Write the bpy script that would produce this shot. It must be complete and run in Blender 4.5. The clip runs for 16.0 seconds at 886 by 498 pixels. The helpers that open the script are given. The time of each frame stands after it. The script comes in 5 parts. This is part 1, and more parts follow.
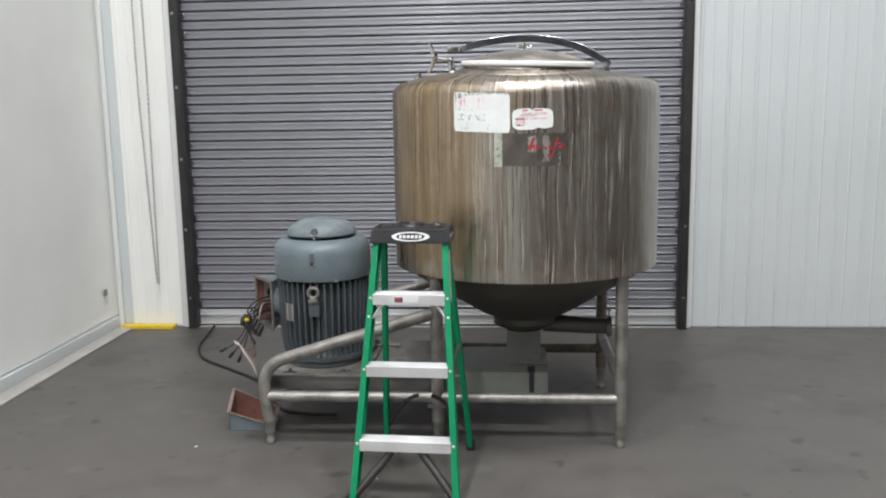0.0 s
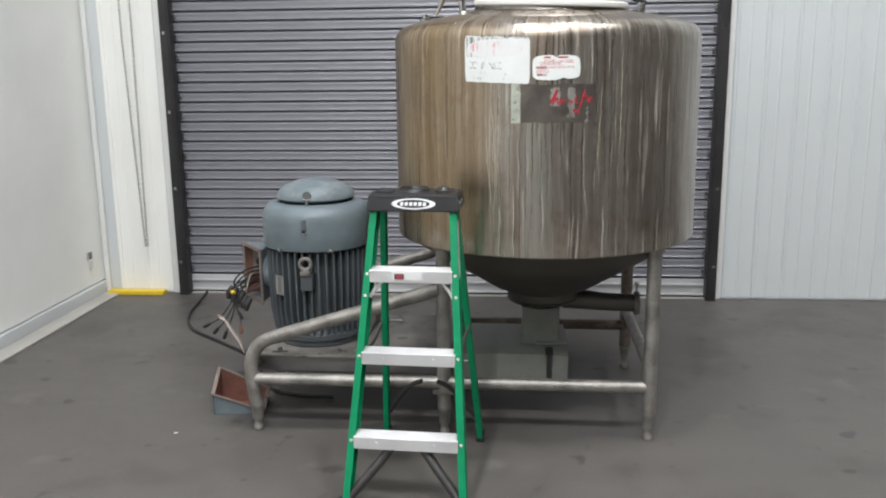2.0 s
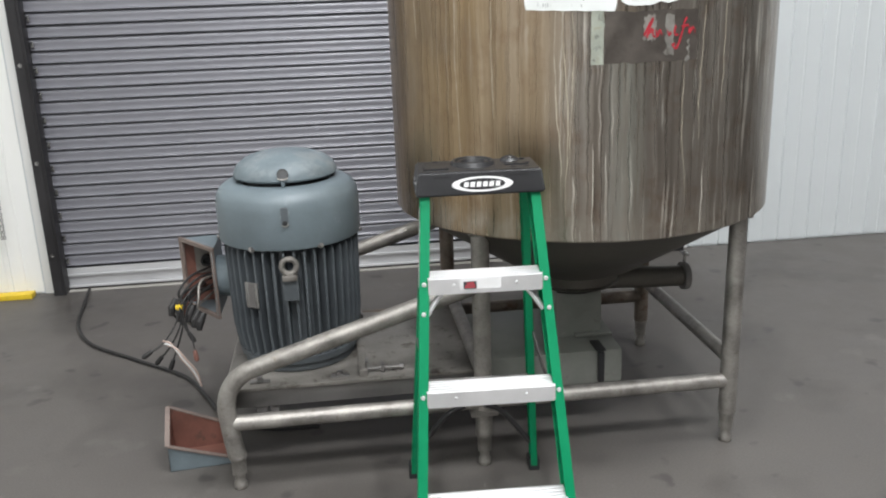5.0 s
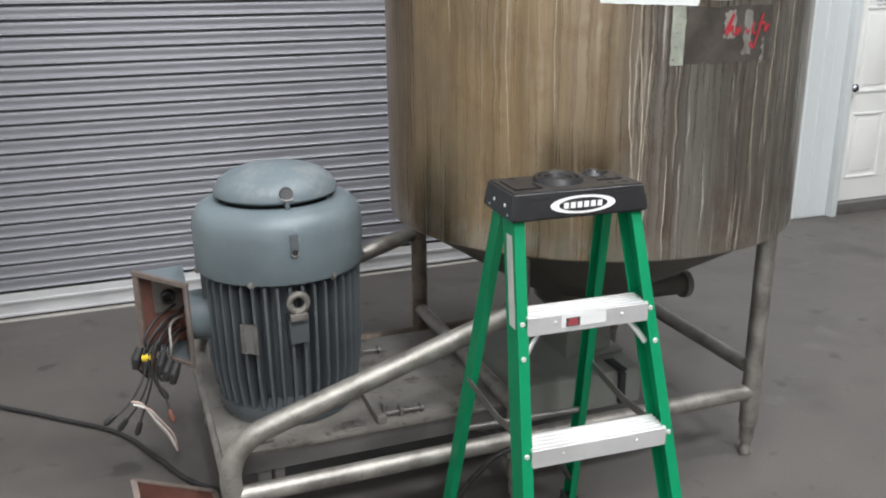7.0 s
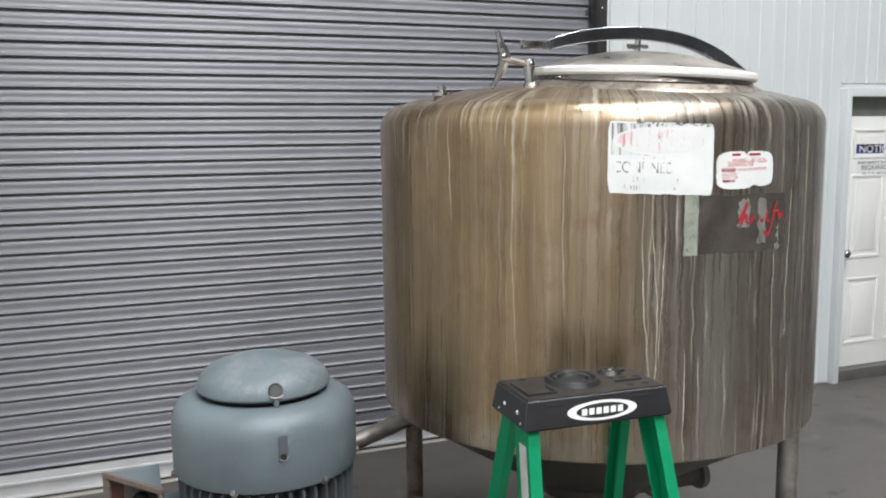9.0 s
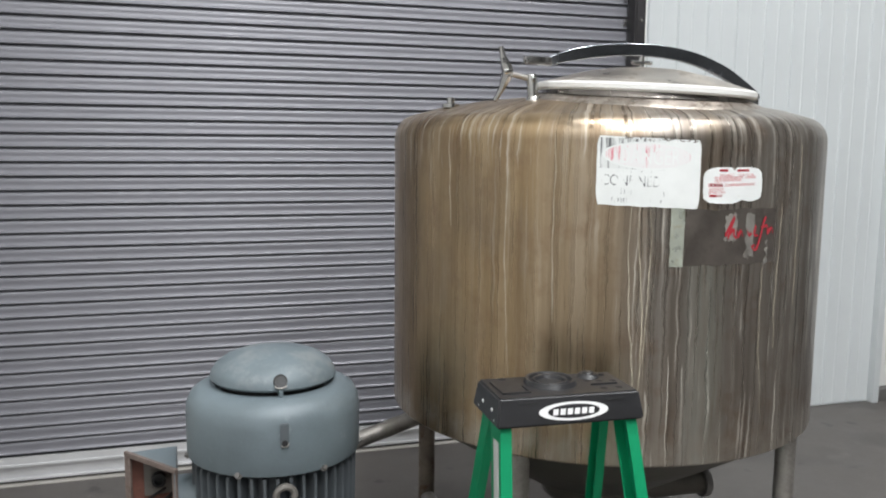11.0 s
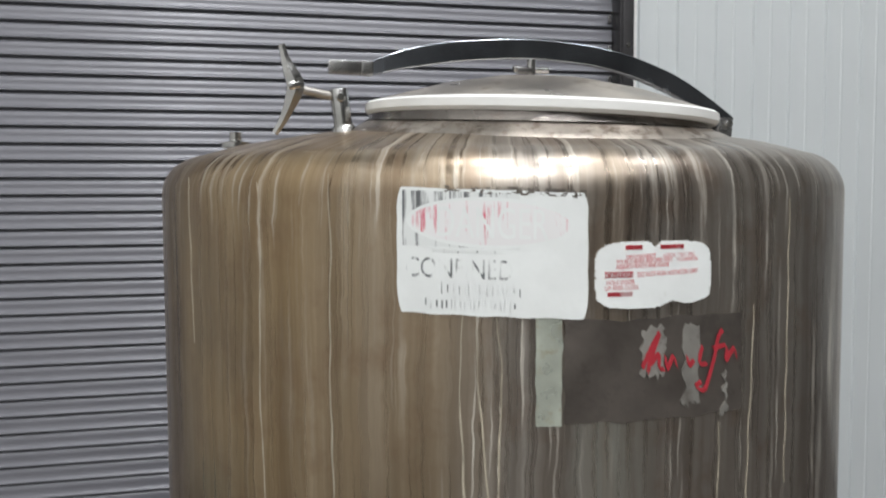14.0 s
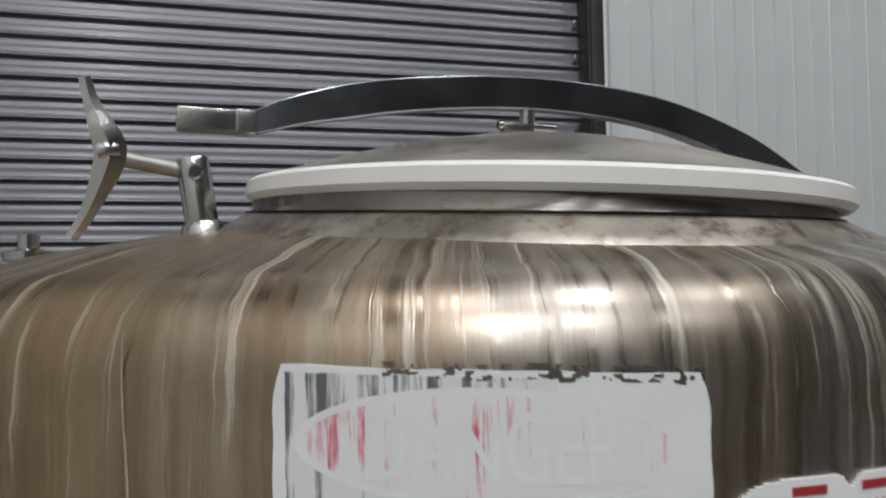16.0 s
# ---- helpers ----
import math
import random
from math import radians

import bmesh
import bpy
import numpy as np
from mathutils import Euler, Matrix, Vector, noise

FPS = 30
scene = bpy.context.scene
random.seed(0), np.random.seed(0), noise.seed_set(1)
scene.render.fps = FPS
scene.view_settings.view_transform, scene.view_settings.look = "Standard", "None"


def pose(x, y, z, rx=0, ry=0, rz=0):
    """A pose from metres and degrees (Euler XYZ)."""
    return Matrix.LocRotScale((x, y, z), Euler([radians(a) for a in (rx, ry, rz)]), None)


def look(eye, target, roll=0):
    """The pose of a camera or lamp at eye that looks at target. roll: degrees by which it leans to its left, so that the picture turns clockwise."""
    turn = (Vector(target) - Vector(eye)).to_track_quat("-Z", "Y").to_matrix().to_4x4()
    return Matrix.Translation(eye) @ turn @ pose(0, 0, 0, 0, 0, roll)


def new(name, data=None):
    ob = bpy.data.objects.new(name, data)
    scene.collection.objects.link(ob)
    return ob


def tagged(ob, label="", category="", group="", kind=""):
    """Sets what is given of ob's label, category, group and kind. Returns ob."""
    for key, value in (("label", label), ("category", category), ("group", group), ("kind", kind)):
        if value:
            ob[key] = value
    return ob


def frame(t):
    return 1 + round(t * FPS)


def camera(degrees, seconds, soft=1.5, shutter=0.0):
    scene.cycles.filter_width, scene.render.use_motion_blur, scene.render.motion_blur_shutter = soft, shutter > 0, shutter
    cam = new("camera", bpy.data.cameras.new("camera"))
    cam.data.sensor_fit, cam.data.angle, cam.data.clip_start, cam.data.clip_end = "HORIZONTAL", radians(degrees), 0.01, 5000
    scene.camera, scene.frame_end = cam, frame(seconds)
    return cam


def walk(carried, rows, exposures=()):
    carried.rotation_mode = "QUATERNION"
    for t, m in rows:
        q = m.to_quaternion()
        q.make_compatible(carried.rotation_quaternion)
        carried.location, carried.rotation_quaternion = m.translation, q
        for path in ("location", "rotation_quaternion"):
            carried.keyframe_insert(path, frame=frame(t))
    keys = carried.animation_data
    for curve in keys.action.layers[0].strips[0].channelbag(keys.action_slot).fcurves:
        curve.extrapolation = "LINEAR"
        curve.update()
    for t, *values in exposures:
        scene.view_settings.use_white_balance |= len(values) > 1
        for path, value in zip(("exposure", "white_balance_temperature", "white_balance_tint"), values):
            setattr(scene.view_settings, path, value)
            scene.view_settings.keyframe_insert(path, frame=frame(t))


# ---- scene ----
cam = camera(54.1, 16.0, soft=2.0, shutter=0.35)
PATH = [
    (0, (0.276, 1.442, 1.710), (0.122, 3.410, 1.389), -1.0),
    (0.5, (0.279, 1.489, 1.696), (0.128, 3.453, 1.350), -1.0),
    (1, (0.296, 1.633, 1.692), (0.137, 3.593, 1.326), -1.2),
    (1.5, (0.306, 1.801, 1.691), (0.124, 3.760, 1.330), -1.0),
    (2, (0.251, 1.954, 1.683), (0.071, 3.901, 1.260), -0.7),
    (2.5, (0.099, 2.127, 1.674), (0.002, 4.079, 1.247), -1.2),
    (3, (-0.018, 2.302, 1.671), (-0.073, 4.246, 1.204), -0.3),
    (3.5, (-0.098, 2.519, 1.667), (-0.116, 4.459, 1.181), -1.4),
    (4, (-0.194, 2.674, 1.658), (-0.165, 4.606, 1.142), -1.3),
    (4.5, (-0.387, 2.785, 1.668), (-0.236, 4.706, 1.130), -2.0),
    (5, (-0.547, 2.884, 1.669), (-0.325, 4.788, 1.097), -2.1),
    (7.5, (-1.221, 3.543, 1.690), (-0.515, 5.317, 1.094), -0.5),
    (8, (-1.184, 3.604, 1.716), (-0.484, 5.414, 1.231), -0.9),
    (8.5, (-1.159, 3.629, 1.733), (-0.433, 5.457, 1.368), -0.8),
    (9, (-1.156, 3.626, 1.757), (-0.425, 5.469, 1.490), -0.6),
    (11.5, (-0.987, 3.435, 1.774), (-0.411, 5.332, 1.508), 0.6),
    (12, (-0.910, 3.542, 1.772), (-0.308, 5.426, 1.472), -0.2),
    (12.5, (-0.696, 3.699, 1.774), (-0.161, 5.609, 1.511), 0.1),
    (13, (-0.565, 3.870, 1.755), (0.005, 5.773, 1.524), -0.6),
    (13.5, (-0.327, 4.062, 1.762), (0.128, 6.002, 1.584), 0.8),
    (14, (-0.203, 4.274, 1.771), (0.266, 6.214, 1.642), -0.3),
    (14.5, (-0.214, 4.479, 1.804), (0.444, 6.367, 1.790), -1.5),
    (15, (-0.140, 4.677, 1.791), (0.531, 6.561, 1.827), -0.5),
    (15.5, (-0.051, 4.825, 1.813), (0.517, 6.743, 1.815), -1.1),
    (16, (-0.036, 4.939, 1.829), (0.560, 6.847, 1.903), -1.1),
]
EXPOSURES = [(0.0, -0.2), (3.0, -0.1), (5.0, 0.0), (8.0, 0.0), (9.0, -0.08), (11.5, -0.20), (13.0, -0.32), (14.5, -0.70), (16.0, -1.15)]
walk(cam, [(t, look(eye, target, roll)) for t, eye, target, roll in PATH], EXPOSURES)

# ---- light ----
NORTH, WEST, EAST, SOUTH, TOP = 8.10, -2.90, 9.0, -12.0, 8.6
world = bpy.data.worlds.new("world")
scene.world = world
world.use_nodes = True
world.node_tree.nodes["Background"].inputs[0].default_value = (0.75, 0.82, 0.9, 1)
world.node_tree.nodes["Background"].inputs[1].default_value = 0.03
LAMPS = [(-0.6, 4.2, 155), (1.6, 4.2, 180), (3.8, 4.2, 125), (-1.0, 0.4, 365), (0.9, 0.4, 215), (3.5, 0.4, 110), (-1.5, -3.4, 130), (1.2, -3.4, 95), (-1.5, -7.4, 80), (1.2, -7.4, 60)]


# ---- materials ----
def nodes_of(name):
    m = bpy.data.materials.new(name)
    m.use_nodes = True
    t = m.node_tree
    return m, t.nodes, t.links, t.nodes["Principled BSDF"]


def mix_rgb(n, l, fac, a, b, kind="MIX"):
    x = n.new("ShaderNodeMix")
    x.data_type, x.blend_type = "RGBA", kind
    for sock, v in ((x.inputs[0], fac), (x.inputs[6], a), (x.inputs[7], b)):
        if isinstance(v, (int, float)):
            sock.default_value = v
        elif isinstance(v, tuple):
            sock.default_value = (*v, 1)
        else:
            l.new(v, sock)
    return x.outputs[2]


def noise_of(n, l, vec, scale, detail=4, rough=0.55, stretch=(1, 1, 1)):
    mp = n.new("ShaderNodeMapping")
    mp.inputs["Scale"].default_value = stretch
    l.new(vec, mp.inputs[0])
    x = n.new("ShaderNodeTexNoise")
    x.inputs["Scale"].default_value, x.inputs["Detail"].default_value, x.inputs["Roughness"].default_value = scale, detail, rough
    l.new(mp.outputs[0], x.inputs["Vector"])
    return x.outputs["Fac"]


def ramp(n, l, fac, stops):
    x = n.new("ShaderNodeValToRGB")
    e = x.color_ramp.elements
    while len(e) < len(stops):
        e.new(0.5)
    for el, (p, c) in zip(e, stops):
        el.position = p
        el.color = (*c, 1) if isinstance(c, tuple) else (c, c, c, 1)
    l.new(fac, x.inputs[0])
    return x.outputs[0]


def maths(n, l, op, a, b=0.0, c=None):
    x = n.new("ShaderNodeMath")
    x.operation = op
    for sock, v in zip(x.inputs, (a, b, c)):
        if v is None:
            continue
        if isinstance(v, (int, float)):
            sock.default_value = v
        else:
            l.new(v, sock)
    return x.outputs[0]


def surface(name, colour, rough=0.5, metal=0.0, vary=0.25, scale=3.0, grain=60.0, bump=0.1, stain=None, stain_at=0.6, spec=0.5, coords="Object", per_object=0.0):
    """Paint, metal, rubber and the like: a base colour with broad stains and fine grain."""
    m, n, l, p = nodes_of(name)
    tc = n.new("ShaderNodeTexCoord").outputs[coords]
    broad, fine = noise_of(n, l, tc, scale, 5), noise_of(n, l, tc, grain, 3)
    dark = tuple(c * (1 - vary) for c in colour)
    light = tuple(min(1, c * (1 + vary * 0.6)) for c in colour)
    col = ramp(n, l, broad, [(0.3, dark), (0.7, light)])
    col = mix_rgb(n, l, 0.25 * vary + 0.05, col, ramp(n, l, fine, [(0.35, dark), (0.65, light)]))
    if stain:
        blot = noise_of(n, l, tc, scale * 2.3, 8, 0.7)
        col = mix_rgb(n, l, ramp(n, l, blot, [(stain_at, 0.0), (min(1, stain_at + 0.12), 0.9)]), col, stain)
    if per_object:
        oi = n.new("ShaderNodeObjectInfo").outputs["Random"]
        col = mix_rgb(n, l, per_object, col, ramp(n, l, oi, [(0, dark), (1, light)]))
    l.new(col, p.inputs["Base Color"])
    l.new(ramp(n, l, broad, [(0.25, max(0.02, rough - 0.12)), (0.75, min(1, rough + 0.12))]), p.inputs["Roughness"])
    p.inputs["Metallic"].default_value = metal
    p.inputs["Specular IOR Level"].default_value = spec
    if bump:
        b = n.new("ShaderNodeBump")
        b.inputs["Strength"].default_value, b.inputs["Distance"].default_value = bump, 0.004
        l.new(fine, b.inputs["Height"])
        l.new(b.outputs[0], p.inputs["Normal"])
    return m


def streaked_steel(name):
    """Stainless sheet with brown vertical stain, dried white drips and a brushed finish."""
    m, n, l, p = nodes_of(name)
    tc = n.new("ShaderNodeTexCoord").outputs["Object"]
    sep = n.new("ShaderNodeSeparateXYZ")
    l.new(tc, sep.inputs[0])
    ang = maths(n, l, "ARCTAN2", sep.outputs[0], maths(n, l, "MULTIPLY", sep.outputs[1], -1.0))
    wob = maths(n, l, "MULTIPLY", maths(n, l, "SUBTRACT", noise_of(n, l, tc, 7.0, 3), 0.5), 0.03)
    wob = maths(n, l, "ADD", wob, maths(n, l, "MULTIPLY", maths(n, l, "SUBTRACT", noise_of(n, l, tc, 32.0, 3), 0.5), 0.011))
    ang = maths(n, l, "ADD", ang, wob)
    cyl = n.new("ShaderNodeCombineXYZ")
    l.new(ang, cyl.inputs[0])
    l.new(sep.outputs[2], cyl.inputs[1])
    v = cyl.outputs[0]
    wide = noise_of(n, l, v, 1.0, 2, 0.5, (3.2, 0.25, 1))
    mid = noise_of(n, l, v, 1.0, 7, 0.62, (15, 0.6, 1))
    fine = noise_of(n, l, v, 1.0, 4, 0.6, (60, 0.9, 1))
    drip = noise_of(n, l, v, 1.0, 2, 0.5, (74, 1.6, 1))
    patch = noise_of(n, l, v, 1.0, 7, 0.68, (14, 2.4, 1))
    mott = noise_of(n, l, tc, 11.0, 6, 0.65)
    gold = ramp(n, l, mid, [(0.28, (0.245, 0.170, 0.096)), (0.5, (0.345, 0.250, 0.148)), (0.72, (0.470, 0.355, 0.228))])
    grey = ramp(n, l, mid, [(0.30, (0.225, 0.195, 0.168)), (0.5, (0.335, 0.298, 0.262)), (0.70, (0.49, 0.455, 0.405))])
    hair = noise_of(n, l, v, 1.0, 3, 0.6, (120, 1.4, 1))
    side = ramp(n, l, maths(n, l, "ADD", maths(n, l, "MULTIPLY", ang, 0.75), maths(n, l, "ADD", wide, 0.14)), [(0.18, 0.0), (0.62, 1.0)])
    col = mix_rgb(n, l, side, gold, grey)
    brk = ramp(n, l, noise_of(n, l, v, 1.0, 5, 0.6, (7, 3.2, 1)), [(0.36, 0.25), (0.60, 1.25)])
    col = mix_rgb(n, l, maths(n, l, "MULTIPLY", brk, ramp(n, l, fine, [(0.34, 0.24), (0.50, 0.0)])), col, (0.12, 0.09, 0.068))
    col = mix_rgb(n, l, ramp(n, l, hair, [(0.30, 0.16), (0.48, 0.0)]), col, (0.14, 0.105, 0.08))
    col = mix_rgb(n, l, ramp(n, l, hair, [(0.56, 0.0), (0.72, 0.13)]), col, (0.60, 0.53, 0.43))
    col = mix_rgb(n, l, ramp(n, l, mott, [(0.50, 0.0), (0.70, 0.45)]), col, (0.22, 0.135, 0.082))
    col = mix_rgb(n, l, ramp(n, l, noise_of(n, l, tc, 2.4, 5, 0.6), [(0.52, 0.0), (0.68, 0.40)]), col, (0.185, 0.145, 0.110))
    col = mix_rgb(n, l, maths(n, l, "MULTIPLY", ramp(n, l, patch, [(0.56, 0.0), (0.70, 0.55)]), maths(n, l, "ADD", maths(n, l, "MULTIPLY", side, 0.8), 0.2)), col, (0.55, 0.52, 0.47))
    # A pale green-grey, streaked column below the old decal.
    near = ramp(n, l, maths(n, l, "ABSOLUTE", maths(n, l, "ADD", ang, 0.055)), [(0.04, 1.0), (0.11, 0.0)])
    near = maths(n, l, "MULTIPLY", near, ramp(n, l, maths(n, l, "SUBTRACT", sep.outputs[2], 1.0), [(0.45, 1.0), (0.60, 0.0)]))
    column_streaks = ramp(n, l, noise_of(n, l, v, 1.0, 6, 0.65, (34, 2.2, 1)), [(0.36, 0.12), (0.62, 0.85)])
    col = mix_rgb(n, l, maths(n, l, "MULTIPLY", near, column_streaks), col, (0.50, 0.51, 0.46))
    # Broken white runs, thickest on the grey side.
    white = ramp(n, l, drip, [(0.630, 0.0), (0.655, 0.9)])
    white = maths(n, l, "MAXIMUM", white, ramp(n, l, noise_of(n, l, v, 1.0, 3, 0.55, (21, 1.1, 1)), [(0.670, 0.0), (0.70, 0.6)]))
    white = maths(n, l, "MULTIPLY", white, ramp(n, l, noise_of(n, l, v, 1.0, 3, 0.6, (5, 2.2, 1)), [(0.40, 0.12), (0.60, 1.0)]))
    white = maths(n, l, "MULTIPLY", white, maths(n, l, "ADD", maths(n, l, "MULTIPLY", side, 0.84), 0.16))
    # Short runs that start at the shoulder and end at uneven lengths.
    length = maths(n, l, "ADD", maths(n, l, "MULTIPLY", noise_of(n, l, v, 1.0, 2, 0.5, (24, 0.01, 1)), -0.95), 2.16)
    lip = ramp(n, l, maths(n, l, "SUBTRACT", sep.outputs[2], length), [(0.0, 0.0), (0.07, 1.0)])
    lip = maths(n, l, "MULTIPLY", lip, ramp(n, l, maths(n, l, "SUBTRACT", sep.outputs[2], 1.0), [(0.850, 1.0), (0.890, 0.25)]))
    short = ramp(n, l, noise_of(n, l, v, 1.0, 4, 0.65, (62, 3.0, 1)), [(0.54, 0.0), (0.64, 0.48)])
    white = maths(n, l, "MAXIMUM", white, maths(n, l, "MULTIPLY", lip, short))
    plain = ramp(n, l, maths(n, l, "SUBTRACT", maths(n, l, "ADD", sep.outputs[2], maths(n, l, "MULTIPLY", mid, 0.03)), 1.0), [(0.895, 0.0), (0.925, 0.6)])
    col = mix_rgb(n, l, plain, col, (0.57, 0.515, 0.455))
    # A rubbed, paler band just above the bottom rim.
    rub = ramp(n, l, maths(n, l, "SUBTRACT", sep.outputs[2], 0.9), [(0.045, 0.6), (0.10, 0.0)])
    rub = maths(n, l, "MULTIPLY", rub, ramp(n, l, noise_of(n, l, v, 1.0, 6, 0.65, (9, 7, 1)), [(0.38, 0.0), (0.62, 1.0)]))
    col = mix_rgb(n, l, rub, col, (0.50, 0.455, 0.39))
    col = mix_rgb(n, l, white, col, (0.70, 0.66, 0.58))
    l.new(col, p.inputs["Base Color"])
    l.new(maths(n, l, "SUBTRACT", 0.90, maths(n, l, "MULTIPLY", white, 0.6)), p.inputs["Metallic"])
    r = maths(n, l, "ADD", ramp(n, l, fine, [(0.34, 0.22), (0.66, 0.42)]), maths(n, l, "MULTIPLY", white, 0.2))
    l.new(r, p.inputs["Roughness"])
    p.inputs["Anisotropic"].default_value = 0.38
    p.inputs["Anisotropic Rotation"].default_value = 0.25
    tan = n.new("ShaderNodeTangent")
    tan.direction_type, tan.axis = "RADIAL", "Z"
    l.new(tan.outputs[0], p.inputs["Tangent"])
    b = n.new("ShaderNodeBump")
    b.inputs["Strength"].default_value, b.inputs["Distance"].default_value = 0.12, 0.003
    l.new(maths(n, l, "ADD", white, maths(n, l, "MULTIPLY", mid, 0.6)), b.inputs["Height"])
    l.new(b.outputs[0], p.inputs["Normal"])
    return m


def concrete(name):
    m, n, l, p = nodes_of(name)
    tc = n.new("ShaderNodeTexCoord").outputs["Object"]
    a, b2, c = noise_of(n, l, tc, 0.55, 6, 0.6), noise_of(n, l, tc, 4.0, 7, 0.65), noise_of(n, l, tc, 130.0, 2)
    col = ramp(n, l, a, [(0.28, (0.073, 0.066, 0.060)), (0.72, (0.131, 0.119, 0.110))])
    col = mix_rgb(n, l, 0.45, col, ramp(n, l, b2, [(0.3, (0.072, 0.065, 0.060)), (0.7, (0.133, 0.124, 0.114))]))
    col = mix_rgb(n, l, 0.25, col, ramp(n, l, c, [(0.3, (0.061, 0.057, 0.052)), (0.7, (0.143, 0.133, 0.123))]))
    oil = noise_of(n, l, tc, 1.7, 3, 0.5)
    col = mix_rgb(n, l, ramp(n, l, oil, [(0.54, 0.0), (0.72, 0.55)]), col, (0.044, 0.040, 0.037))
    spot = noise_of(n, l, tc, 6.5, 2, 0.4)
    col = mix_rgb(n, l, ramp(n, l, spot, [(0.66, 0.0), (0.72, 0.6)]), col, (0.034, 0.031, 0.030))
    pale = noise_of(n, l, tc, 2.9, 4, 0.6)
    col = mix_rgb(n, l, ramp(n, l, pale, [(0.62, 0.0), (0.74, 0.4)]), col, (0.189, 0.179, 0.166))
    sc = noise_of(n, l, tc, 1.0, 6, 0.7, (26, 1.5, 1))
    col = mix_rgb(n, l, ramp(n, l, sc, [(0.66, 0.0), (0.74, 0.3)]), col, (0.171, 0.160, 0.147))
    l.new(col, p.inputs["Base Color"])
    l.new(ramp(n, l, b2, [(0.3, 0.42), (0.7, 0.62)]), p.inputs["Roughness"])
    bp = n.new("ShaderNodeBump")
    bp.inputs["Strength"].default_value, bp.inputs["Distance"].default_value = 0.08, 0.003
    l.new(b2, bp.inputs["Height"])
    l.new(bp.outputs[0], p.inputs["Normal"])
    return m


def worn_print(name, ink, paper, amount=0.5, scale=60.0, down=4.0, fade=0.0, x0=-0.33):
    """Ink that has flaked off its sheet in vertical runs."""
    m, n, l, p = nodes_of(name)
    tc = n.new("ShaderNodeTexCoord").outputs["Object"]
    f = noise_of(n, l, tc, 1.0, 5, 0.65, (scale, scale, down))
    g = noise_of(n, l, tc, 14.0, 4, 0.6)
    sep = n.new("ShaderNodeSeparateXYZ")
    l.new(tc, sep.inputs[0])
    gone = maths(n, l, "MULTIPLY", maths(n, l, "SUBTRACT", sep.outputs[0], x0), fade)
    f = maths(n, l, "ADD", f, gone)
    mask = ramp(n, l, maths(n, l, "ADD", maths(n, l, "MULTIPLY", f, 0.75), maths(n, l, "MULTIPLY", g, 0.25)), [(amount - 0.04, 0.0), (amount + 0.04, 1.0)])
    l.new(mix_rgb(n, l, mask, ink, paper), p.inputs["Base Color"])
    p.inputs["Roughness"].default_value = 0.45
    return m


def glow(name, colour, strength):
    m, n, l, p = nodes_of(name)
    p.inputs["Emission Color"].default_value = (*colour, 1)
    p.inputs["Emission Strength"].default_value = strength
    return m


FLOOR = concrete("sealed_concrete")
WALL = surface("white_wall_panel", (0.61, 0.64, 0.65), 0.42, 0.0, 0.05, 1.2, 40, 0.04, per_object=0.15)
SHEET = surface("white_wall_sheet", (0.89, 0.89, 0.86), 0.5, 0.0, 0.06, 1.4, 30, 0.05)
CEIL = surface("unseen_ceiling_grey", (0.62, 0.62, 0.62), 0.8, 0.0, 0.1, 0.8, 20, 0.1)
CURB = surface("pale_concrete", (0.44, 0.42, 0.39), 0.7, 0.0, 0.15, 3, 80, 0.1)
YELLOW = surface("yellow_paint", (0.78, 0.55, 0.03), 0.5, 0.0, 0.15, 6, 60, 0.1, (0.4, 0.3, 0.1), 0.66)
SLAT = surface("grey_slat_paint", (0.185, 0.185, 0.207), 0.33, 0.15, 0.10, 1.3, 50, 0.04, per_object=0.25)
SEAM = surface("slat_joint_shadow_steel", (0.05, 0.05, 0.055), 0.6, 0.3, 0.1, 4, 60, 0.0)
GUIDE = surface("dark_steel_guide", (0.045, 0.043, 0.045), 0.45, 0.4, 0.3, 5, 70, 0.1, (0.12, 0.11, 0.10), 0.68)
ALU = surface("mill_aluminium", (0.87, 0.87, 0.88), 0.36, 0.6, 0.14, 5, 120, 0.05, per_object=0.1)
BARALU = surface("painted_bottom_bar", (0.62, 0.62, 0.63), 0.4, 0.4, 0.08, 3, 80, 0.05)
STEEL = surface("bright_stainless", (0.46, 0.455, 0.445), 0.22, 1.0, 0.12, 9, 150, 0.04)
DULL = surface("dull_stainless", (0.36, 0.34, 0.315), 0.50, 0.72, 0.46, 13, 120, 0.22, (0.19, 0.155, 0.12), 0.60)
RUSTPIPE = surface("rust_browned_pipe", (0.20, 0.165, 0.135), 0.6, 0.35, 0.45, 9, 110, 0.2, (0.11, 0.065, 0.04), 0.52)
# Stainless under the tank, with the shade there put into its colour.
CONE = surface("shade_dark_stainless", (0.14, 0.13, 0.115), 0.5, 0.8, 0.25, 5, 60, 0.1)
ARCHSTEEL = surface("smoky_stainless", (0.235, 0.25, 0.275), 0.22, 1.0, 0.3, 8, 120, 0.06)
TANK = streaked_steel("stained_stainless")
NECK = surface("brushed_neck_steel", (0.47, 0.42, 0.37), 0.36, 0.92, 0.42, 11, 70, 0.10, (0.17, 0.13, 0.10), 0.50)
TANKTOP = surface("brushed_tank_top", (0.575, 0.52, 0.46), 0.36, 0.92, 0.34, 7, 70, 0.08, (0.30, 0.235, 0.17), 0.56)
GASKET = surface("white_silicone", (0.82, 0.82, 0.80), 0.5, 0.0, 0.05, 8, 90, 0.03)
MOTOR = surface("blue_grey_enamel", (0.150, 0.186, 0.206), 0.45, 0.05, 0.20, 6, 110, 0.12, (0.255, 0.285, 0.30), 0.62)
